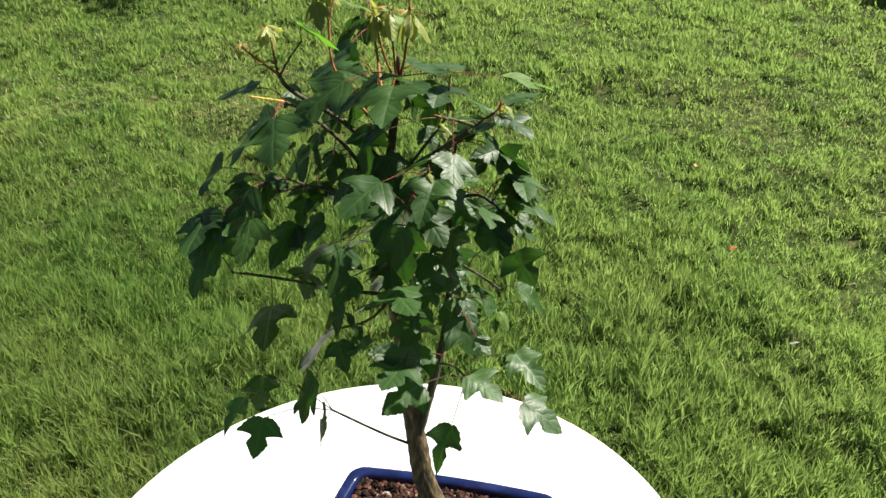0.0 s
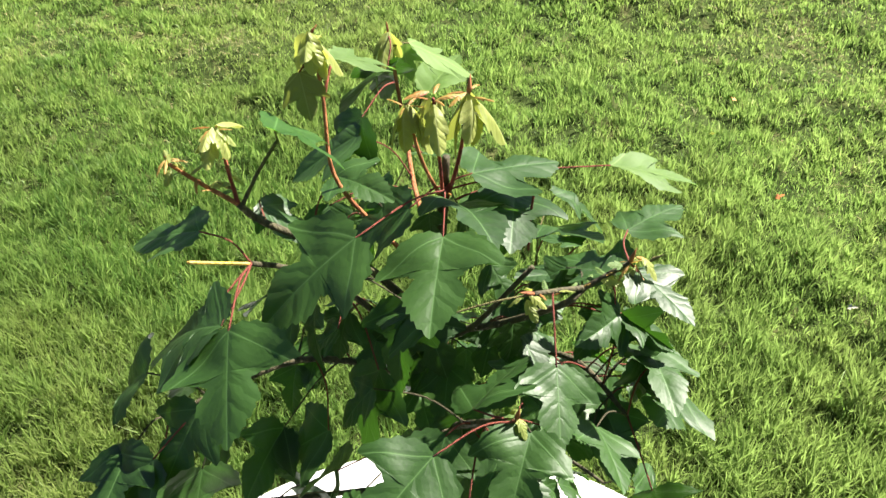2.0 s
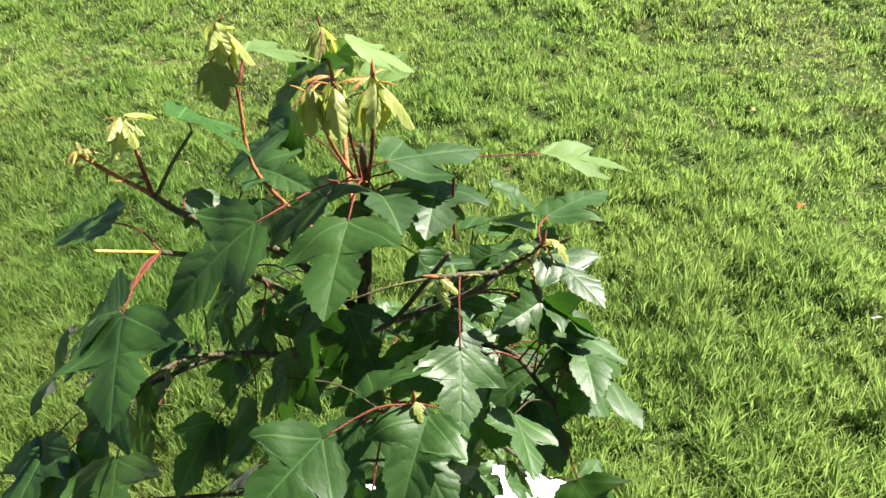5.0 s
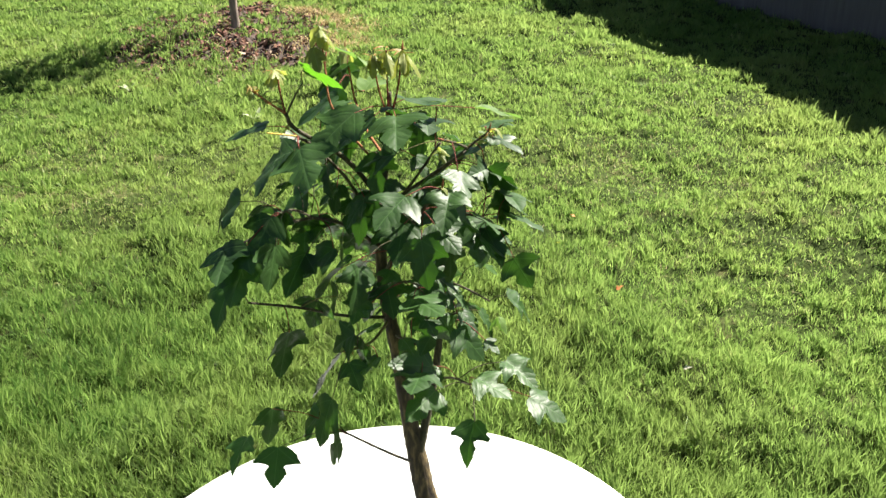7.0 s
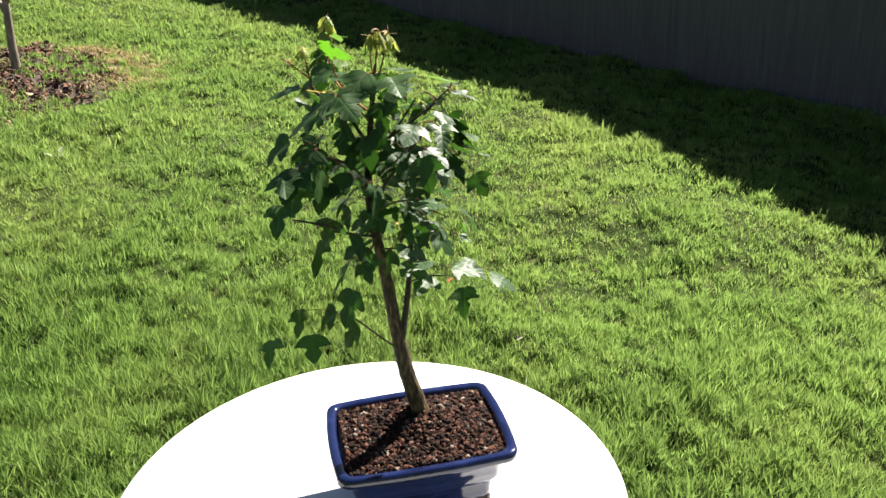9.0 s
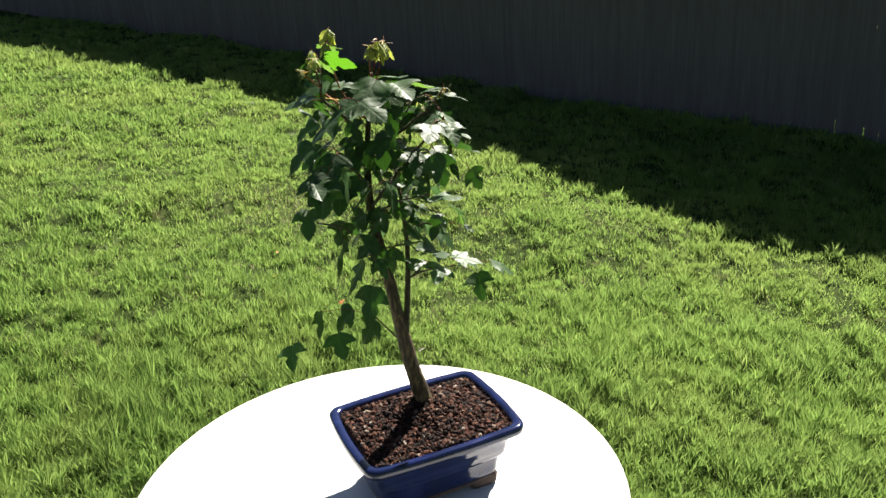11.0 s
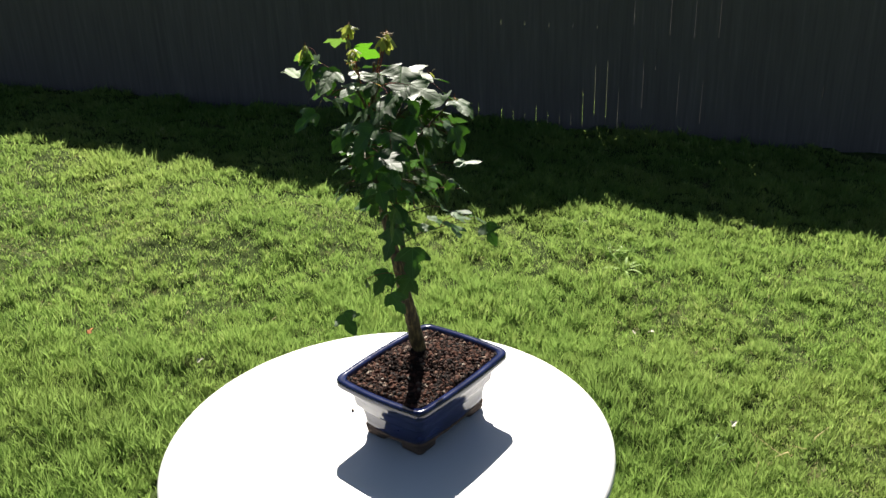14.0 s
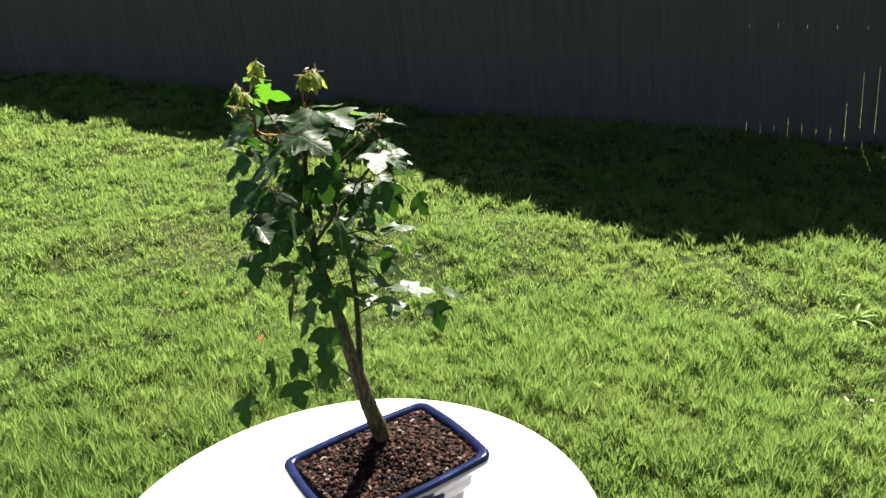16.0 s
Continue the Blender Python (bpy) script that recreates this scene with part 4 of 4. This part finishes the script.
# smaller leaves on side twigs through the outer crown
for j in range(38):
    base = Vector((fill.uniform(-0.10, 0.072), fill.uniform(-0.055, 0.095), fill.uniform(1.11, 1.24)))
    away = Vector((base.x + 0.015, base.y - 0.035, 0)).normalized()
    yaw = math.degrees(math.atan2(-away.x, away.y)) + fill.uniform(-50, 50)
    row = (*base, fill.uniform(-45, -2), fill.uniform(-18, 18), yaw, fill.uniform(14, 24))
    if base.x < 0.01 or base.z < 1.195:
        place_leaf(row, LEAF_KINDS, j, "leaf", (RED, TWIG, RED)[j % 3])


def tuft(at, count, kind, size, seed, hang=1.0, up=(0, 0, 1), spread=1.0):
    """A tuft of young drooping leaves at the end of a shoot."""
    rng = random.Random(seed)
    for j in range(count):
        yaw = 360 * j / count + rng.uniform(-25, 25)
        tilt = -rng.uniform(42, 72) * hang
        c = math.radians(yaw)
        off = Vector((-math.sin(c), math.cos(c), 0)) * 0.0013 * spread
        place_leaf((at[0] + off.x, at[1] + off.y, at[2] + rng.uniform(-0.002, 0.002), tilt, rng.uniform(-25, 25), yaw, size * (0.78 if kind == "bud" else 1.0) * rng.uniform(0.7, 1.2)), YOUNG_KINDS[kind], j, "young_leaf", None, "crumpled yellow young leaf" if kind == "pale" else "")


def bud(at, way, size, mat=None):
    """A small pointed bud of two scales."""
    w = Vector(way).normalized()
    pts = [Vector(at) + w * size * f for f in (0, 0.25, 0.6, 1.0)]
    part("bud", tube(pts, [size * 0.08, size * 0.13, size * 0.09, size * 0.01], 6), mat or RUST, maple, "orange red bud")


def leaflets(a, b, count, size, seed):
    """Pairs of tiny unopened leaves along a young shoot."""
    rng = random.Random(seed)
    for j in range(count):
        p = Vector(a).lerp(Vector(b), (j + 0.5) / count)
        yaw = j * 137 + rng.uniform(-30, 30)
        place_leaf((*p, rng.uniform(-10, 55), rng.uniform(-30, 30), yaw, size * rng.uniform(0.7, 1.3)), YOUNG_KINDS[("fresh", "bud", "pale")[j % 3]], j, "young_leaf")


leaflets((-0.088, 0.002, 1.293), (-0.105, -0.003, 1.309), 9, 6.5, 41)
leaflets((-0.0845, 0.004, 1.291), (-0.087, 0.007, 1.316), 7, 6.0, 42)
leaflets((-0.016, 0.043, 1.268), (-0.012, 0.036, 1.280), 5, 6.0, 43)
leaflets((0.044, 0.016, 1.2555), (0.062, 0.02, 1.267), 9, 7.0, 44)
leaflets((0.040, 0.012, 1.256), (0.028, -0.007, 1.268), 5, 6.0, 45)
leaflets((0.026, -0.044, 1.243), (0.028, -0.046, 1.249), 4, 6.0, 46)
tuft((-0.0605, 0.038, 1.341), 6, "pale", 18.0, 1, 1.0)
tuft((-0.0605, 0.038, 1.341), 2, "pale", 13.1, 2, -0.05)
bud((-0.0605, 0.038, 1.341), (0.5, 0.3, 0.6), 0.0050)
tuft((-0.104, -0.003, 1.309), 5, "bud", 8.0, 3, 0.1)
tuft((-0.103, -0.003, 1.308), 4, "pale", 7.5, 4, 0.7)
tuft((-0.088, 0.006, 1.317), 6, "pale", 10.5, 5, 0.75)
tuft((-0.088, 0.006, 1.318), 4, "bud", 8.0, 6, -0.2)
tuft((-0.088, 0.006, 1.318), 2, "pale", 13.0, 25, 0.1)
bud((-0.086, 0.004, 1.295), (-0.5, -0.5, 0.7), 0.0065, GREENSTALK)
tuft((-0.021, 0.022, 1.322), 6, "pale", 18.5, 7, 1.0)
tuft((-0.021, 0.022, 1.324), 4, "bud", 9.0, 8, -0.4)
tuft((-0.011, 0.022, 1.326), 5, "pale", 15.0, 9, 0.85)
tuft((-0.011, 0.022, 1.327), 5, "bud", 10.0, 10, -0.35)
tuft((-0.001, 0.033, 1.322), 6, "pale", 19.0, 11, 1.0)
bud((-0.001, 0.033, 1.323), (0.1, 0.1, 1), 0.0075)
tuft((-0.001, 0.033, 1.324), 4, "bud", 10.0, 21, -0.2)
tuft((-0.058, 0.118, 1.311), 6, "pale", 18.0, 12, 1.0)
bud((-0.058, 0.118, 1.312), (0, 0, 1), 0.0050)
tuft((0.060, 0.02, 1.266), 5, "bud", 8.0, 13, 0.2)
tuft((0.062, 0.02, 1.266), 3, "pale", 8.0, 26, 0.3)
bud((0.059, 0.02, 1.265), (0.3, 0, 1), 0.0072)
bud((0.066, 0.018, 1.268), (0.8, 0, 0.6), 0.0058, GREENSTALK)
bud((0.028, -0.007, 1.268), (-0.6, -0.5, 0.4), 0.0065)
tuft((0.023, 0.006, 1.257), 4, "pale", 8.5, 27, 0.4)
tuft((0.028, -0.046, 1.247), 3, "pale", 7.2, 15, 0.3)
bud((0.028, -0.046, 1.247), (0.2, -0.2, 1), 0.0072)
tuft((-0.054, -0.017, 1.106), 3, "bud", 6.4, 16, 0.4)
bud((-0.016, 0.041, 1.272), (-0.5, -0.8, 0.3), 0.0043, GREENSTALK)
tuft((0.061, -0.005, 1.125), 3, "fresh", 14.0, 18, 0.9)
# larger fresh leaves hanging from the rear shoot
for row in ((-0.061, 0.112, 1.307, -74, 8, 108, 25), (-0.054, 0.124, 1.303, -68, -10, 20, 20), (-0.066, 0.104, 1.286, -70, -6, 96, 27)):
    place_leaf(row, FORWARD_KINDS, 1, "young_leaf", GREENSTALK, "hanging pale green young leaf")
# a folded fresh leaf low on the upper shoot
place_leaf((-0.0655, 0.035, 1.328, -74, 4, 206, 19), [FOLDED], 0, "young_leaf", RED, "folded olive young leaf")


# ---- young tree in its bed ----
def mat_chips():
    m, nt, b = material("bark mulch", 0.85)
    rnd = info(nt, "ShaderNodeNewGeometry", "Random Per Island")
    nt.links.new(ramp(nt, rnd, [(0.0, (0.03, 0.016, 0.01)), (0.5, (0.10, 0.044, 0.026)), (0.8, (0.20, 0.09, 0.055)), (0.95, (0.33, 0.20, 0.13)), (1.0, (0.4, 0.32, 0.24))]), b.inputs["Base Color"])
    return m


CHIPS = mat_chips()
GREYBARK = mat_bark("young tree bark", (0.13, 0.10, 0.08), (0.24, 0.19, 0.155), (0.34, 0.28, 0.23), 40)


def build_bed():
    n = 26
    g = np.linspace(-1.15, 1.15, n)
    gx, gy = np.meshgrid(MULCH_C[0] + g * MULCH_R[0], MULCH_C[1] + g * MULCH_R[1])
    z = ground_z(gx, gy) - 0.012 + mulch_rise(gx, gy)
    me = mesh_from("bed", np.stack([gx, gy, z], -1).reshape(-1, 3), [(j * n + i, j * n + i + 1, j * n + n + i + 1, j * n + n + i) for j in range(n - 1) for i in range(n - 1)])
    tagged(part("mulch_bed", me, CLAY), "low mound of dark earth round the young tree", "mulch", kind="stuff")
    rng = np.random.RandomState(31)
    m = 4600
    x, y = MULCH_C[0] + rng.uniform(-1.1, 1.1, m) * MULCH_R[0], MULCH_C[1] + rng.uniform(-1.1, 1.1, m) * MULCH_R[1]
    keep = mulch_edge(x, y) < rng.uniform(0.85, 1.08, m)
    x, y = x[keep], y[keep]
    zz = ground_z(x, y) + mulch_rise(x, y)
    verts, faces = [], []
    r = random.Random(7)
    for a, b, c in zip(x, y, zz):
        q = Euler((r.uniform(-0.7, 0.7), r.uniform(-0.7, 0.7), r.uniform(0, 6.3))).to_matrix()
        l, w, t = r.uniform(0.007, 0.026), r.uniform(0.004, 0.011), r.uniform(0.0015, 0.004)
        o = len(verts)
        verts += [Vector((a, b, c + r.uniform(-0.006, 0.010))) + q @ Vector((l * sx * r.uniform(0.7, 1.1), w * sy * r.uniform(0.7, 1.1), t * sz)) for sz in (-1, 1) for sx, sy in ((-1, -1), (1, -1), (1, 1), (-1, 1))]
        faces += [[o + i for i in f] for f in ((3, 2, 1, 0), (4, 5, 6, 7), (0, 1, 5, 4), (1, 2, 6, 5), (2, 3, 7, 6), (3, 0, 4, 7))]
    tagged(part("mulch_chips", mesh_from("chips", verts, faces), CHIPS, smooth=False), "reddish brown bark chips scattered round the young tree", "mulch", kind="stuff")
    # weedy green and straw between the chips and along the rim
    m = 42000
    x, y = MULCH_C[0] + rng.uniform(-1.5, 1.6, m) * MULCH_R[0], MULCH_C[1] + rng.uniform(-1.3, 1.3, m) * MULCH_R[1]
    e = mulch_edge(x, y)
    rim = (e > 0.8) & (rng.rand(m) < 0.03 * (e < 1.3) + 0.9 * strawy_places(x, y))
    x, y = x[rim], y[rim]
    h = rng.uniform(0.025, 0.055, len(x))
    tagged(blades("dry_grass", x, y, h, rng.uniform(0.004, 0.008, len(x)), rng.uniform(0.5, 1.6, len(x)), DRY, 33, ground_z(x, y) + mulch_rise(x, y)), "dry straw coloured grass along the mulch", "grass", kind="stuff")


def mat_dry(name, fresh, pale, straw):
    m, nt, b = material(name, 0.7)
    rnd = info(nt, "ShaderNodeNewGeometry", "Random Per Island")
    c = ramp(nt, rnd, [(0.0, fresh), (0.5, pale), (1.0, straw)])
    nt.links.new(c, b.inputs["Base Color"])
    thin(nt, b, c, 0.35)
    return m


DRY = mat_dry("dry grass", (0.26, 0.24, 0.07), (0.46, 0.36, 0.16), (0.60, 0.48, 0.25))
FADED = mat_dry("faded grass", (0.14, 0.18, 0.04), (0.23, 0.24, 0.08), (0.36, 0.31, 0.14))
build_bed()


def build_dry_patches():
    """Straw-coloured dead blades lying in the thin places of the lawn."""
    rng = np.random.RandomState(71)
    xs, ys = [], []
    for cx, cy, r in WORN:
        xs.append(rng.normal(cx, r * 0.62, 900))
        ys.append(rng.normal(cy, r * 0.62, 900))
    x, y = np.concatenate(xs), np.concatenate(ys)
    keep = (rng.rand(len(x)) < lattice(x * 7, y * 7, 28) * 1.3) & (x * FENCE_N.x + y * FENCE_N.y < 5.0)
    x, y = x[keep], y[keep]
    n = len(x)
    tagged(blades("dry_grass", x, y, rng.uniform(0.012, 0.036, n), rng.uniform(0.003, 0.006, n), rng.uniform(0.6, 1.8, n), FADED, 72), "dead straw coloured blades in thin places of the lawn", "grass", kind="stuff")
    # a few long dead stalks
    x, y = rng.normal(1.5, 0.06, 9), rng.normal(-0.17, 0.07, 9)
    tagged(blades("dry_stalks", x, y, rng.uniform(0.06, 0.10, 9), rng.uniform(0.003, 0.004, 9), rng.uniform(1.2, 2.0, 9), DRY, 73), "few long dead straw stalks lying over the lawn", "grass", kind="stuff")


build_dry_patches()


def build_weed(x, y, leaves, label, mat, seed):
    """A low rosette: each leaf a bent strap with a keel."""
    rng = random.Random(seed)
    weed = tagged(new("weed"), label, "weed")
    weed.location = (x, y, gz(x, y))
    for yaw, length, width, rise, fall in leaves:
        c, q = math.cos(radians(yaw)), math.sin(radians(yaw))
        verts, faces = [], []
        for i in range(7):
            f = i / 6
            r, z = length * f * (1 - 0.15 * f), length * (rise * f - fall * f * f)
            w = width * max(0.06, math.sin(math.pi * min(1.0, 0.15 + 0.85 * f)) ** 0.7) * 0.5
            wob = rng.uniform(-0.04, 0.04) * width
            for side, up in ((-1, 0.3), (0, 0.0), (1, 0.3)):
                verts.append((c * r - q * (side * w + wob), q * r + c * (side * w + wob), z + up * w))
        for i in range(6):
            faces += [(3 * i + j, 3 * i + j + 1, 3 * i + j + 4, 3 * i + j + 3) for j in (0, 1)]
        part("leaf", mesh_from("weed_leaf", verts, faces), mat, weed)


ROSETTE = mat_dry("weed leaf", (0.16, 0.30, 0.05), (0.24, 0.38, 0.08), (0.36, 0.44, 0.14))
PALEWEED = mat_dry("pale weed leaf", (0.28, 0.40, 0.14), (0.5, 0.56, 0.34), (0.62, 0.64, 0.46))
build_weed(2.37, 0.82, [(20, 0.12, 0.012, 0.75, 0.5), (75, 0.10, 0.010, 1.1, 0.5), (130, 0.13, 0.012, 0.6, 0.5), (165, 0.09, 0.010, 0.9, 0.6), (215, 0.13, 0.013, 0.5, 0.5), (262, 0.12, 0.012, 0.6, 0.55), (310, 0.11, 0.012, 0.7, 0.5), (350, 0.14, 0.013, 0.5, 0.42)], "yellowish green broad-bladed grass weed flopping over the lawn", ROSETTE, 3)
build_weed(-1.23, 3.6, [(200, 0.085, 0.026, 1.0, 0.5), (80, 0.07, 0.022, 1.2, 0.4), (320, 0.06, 0.02, 1.1, 0.5), (270, 0.055, 0.02, 0.9, 0.4)], "pale leafy weed standing out of the lawn", PALEWEED, 5)
build_weed(-2.07, 3.98, [(240, 0.07, 0.024, 1.1, 0.5), (20, 0.06, 0.02, 1.3, 0.5), (140, 0.055, 0.02, 1.0, 0.4)], "pale leafy weed standing out of the lawn", PALEWEED, 6)


def build_sapling():
    x, y = -1.735, 5.06
    tree = tagged(new("young_tree"), "slim young garden tree with grey brown bark in mulch", "tree")
    z0 = gz(x, y) + 0.03
    tree.location = (x, y, z0)
    pts = curve_points([(0.0, 0.0, -0.05), (0.004, 0.0, 0.02), (0.008, 0.004, 0.2), (0.03, 0.006, 0.46), (0.06, 0.04, 0.9), (0.02, 0.10, 1.5), (-0.02, 0.09, 2.3)], 5)
    n = len(pts)
    part("trunk", tube(pts, [0.036 - 0.026 * i / (n - 1) + (0.012 if i < 3 else 0) for i in range(n)], 12), GREYBARK, tree)
    rng = random.Random(4)
    tips = []
    for k, (h, yaw, length) in enumerate(((0.42, 150, 0.8), (0.45, 330, 0.75), (0.9, 60, 0.6), (1.1, 220, 0.65), (1.3, 300, 0.6), (1.5, 120, 0.6), (1.7, 20, 0.5), (1.9, 200, 0.45))):
        at = min(pts, key=lambda p: abs(p.z - h))
        c, s = math.cos(radians(yaw)), math.sin(radians(yaw))
        run = curve_points([at, at + Vector((c * 0.16, s * 0.16, length * 0.4)), at + Vector((c * 0.30, s * 0.30, length))], 5)
        part("limb", tube(run, [(0.018 if k < 2 else 0.014) - 0.010 * i / (len(run) - 1) for i in range(len(run))], 7), GREYBARK, tree)
        tips += run[4:]
    tips += [p for p in pts if p.z > 1.3]
    verts, faces = [], []
    for k in range(1500):
        p = rng.choice(tips) + Vector((rng.gauss(0, 0.10), rng.gauss(0, 0.10), rng.gauss(0, 0.09)))
        if p.z < 0.85:
            continue
        q = Euler((rng.uniform(-1, 1), rng.uniform(-1, 1), rng.uniform(0, 6.3))).to_matrix() * rng.uniform(0.035, 0.055)
        o = len(verts)
        verts += [p + q @ Vector(v) for v in ((0, 0, 0), (0.45, 0.35, 0.08), (0.3, 0.8, 0.02), (0, 1.1, -0.12), (-0.3, 0.8, 0.02), (-0.45, 0.35, 0.08))]
        faces += [(o, o + 1, o + 2, o + 3), (o, o + 3, o + 4, o + 5)]
    me = mesh_from("crown", verts, faces)
    part("crown", me, LEAF, tree, "airy crown of small green leaves")


build_sapling()


# ---- small things in the grass ----
def mat_plain(name, lo, hi, rough=0.6, scale=120):
    m, nt, b = material(name, rough)
    nt.links.new(ramp(nt, noise_tex(nt, scale, 4), [(0.3, lo), (0.7, hi)]), b.inputs["Base Color"])
    return m


ORANGE = mat_plain("dry orange leaf", (0.42, 0.12, 0.03), (0.6, 0.24, 0.07))
PALE = mat_plain("bleached leaf", (0.42, 0.40, 0.28), (0.6, 0.57, 0.45))
YELLOW = mat_plain("yellow leaf", (0.45, 0.48, 0.05), (0.6, 0.6, 0.1))
WEED = mat_plain("weed blade", (0.12, 0.24, 0.02), (0.2, 0.34, 0.04), 0.45, 60)

for place, mat, mm, label in (
    ((0.348, 2.474), ORANGE, 34, "small dry orange leaf lying in the grass"), ((0.44, 1.934), ORANGE, 26, "small dry orange leaf lying in the grass"),
    ((0.257, 2.217), YELLOW, 22, "small yellow leaf lying in the grass"), ((1.95, 0.499), PALE, 30, "bleached dry leaf lying in the grass"),
    ((1.88, 0.53), PALE, 20, "bleached dry leaf lying in the grass"), ((1.52, 0.02), PALE, 30, "bleached dry leaf lying in the grass"),
    ((0.581, 1.506), PALE, 24, "bleached dry leaf lying in the grass"),
):
    me = leaf_mesh("fallen_leaf", 0.2, 0.35, 0.08, 0.7, int(mm))
    me.materials.append(mat)
    ob = new("fallen_leaf", me)
    ob.matrix_basis = Matrix.LocRotScale((*place, gz(*place) + 0.035), Euler((radians(35), radians(15), place[0] * 40)), (mm / 1000,) * 3)
    tagged(ob, label, "leaf", "fallen leaves on the lawn")

for x, y, count, tall in ((2.44, 0.92, 22, 0.12), (-1.97, 3.46, 14, 0.09), (0.55, 1.20, 12, 0.07), (2.62, 1.25, 20, 0.11), (1.35, 0.05, 12, 0.07)):
    rng = np.random.RandomState(int(abs(x) * 100))
    wx, wy = x + rng.normal(0, 0.03, count), y + rng.normal(0, 0.03, count)
    ob = blades("weed_tuft", wx, wy, tall * rng.uniform(0.5, 1.1, count), rng.uniform(0.004, 0.008, count), rng.uniform(0.5, 1.4, count), WEED, count)
    tagged(ob, "coarse tuft of broad bladed weed in the lawn", "weed", "weed tufts in the lawn")

# a stray crumb of grit on the table
crumb = bmesh.new()
bmesh.ops.create_icosphere(crumb, subdivisions=2, radius=0.0022)
for v in crumb.verts:
    v.co *= 1 + 0.25 * math.sin(v.co.x * 3000 + v.co.y * 1700)
ob = part("grit_crumb", crumb, CLAY)
ob.location = (-0.047, 0.104, TABLE_Z + 0.0015)
tagged(ob, "dark crumb of grit on the white table", "grit")
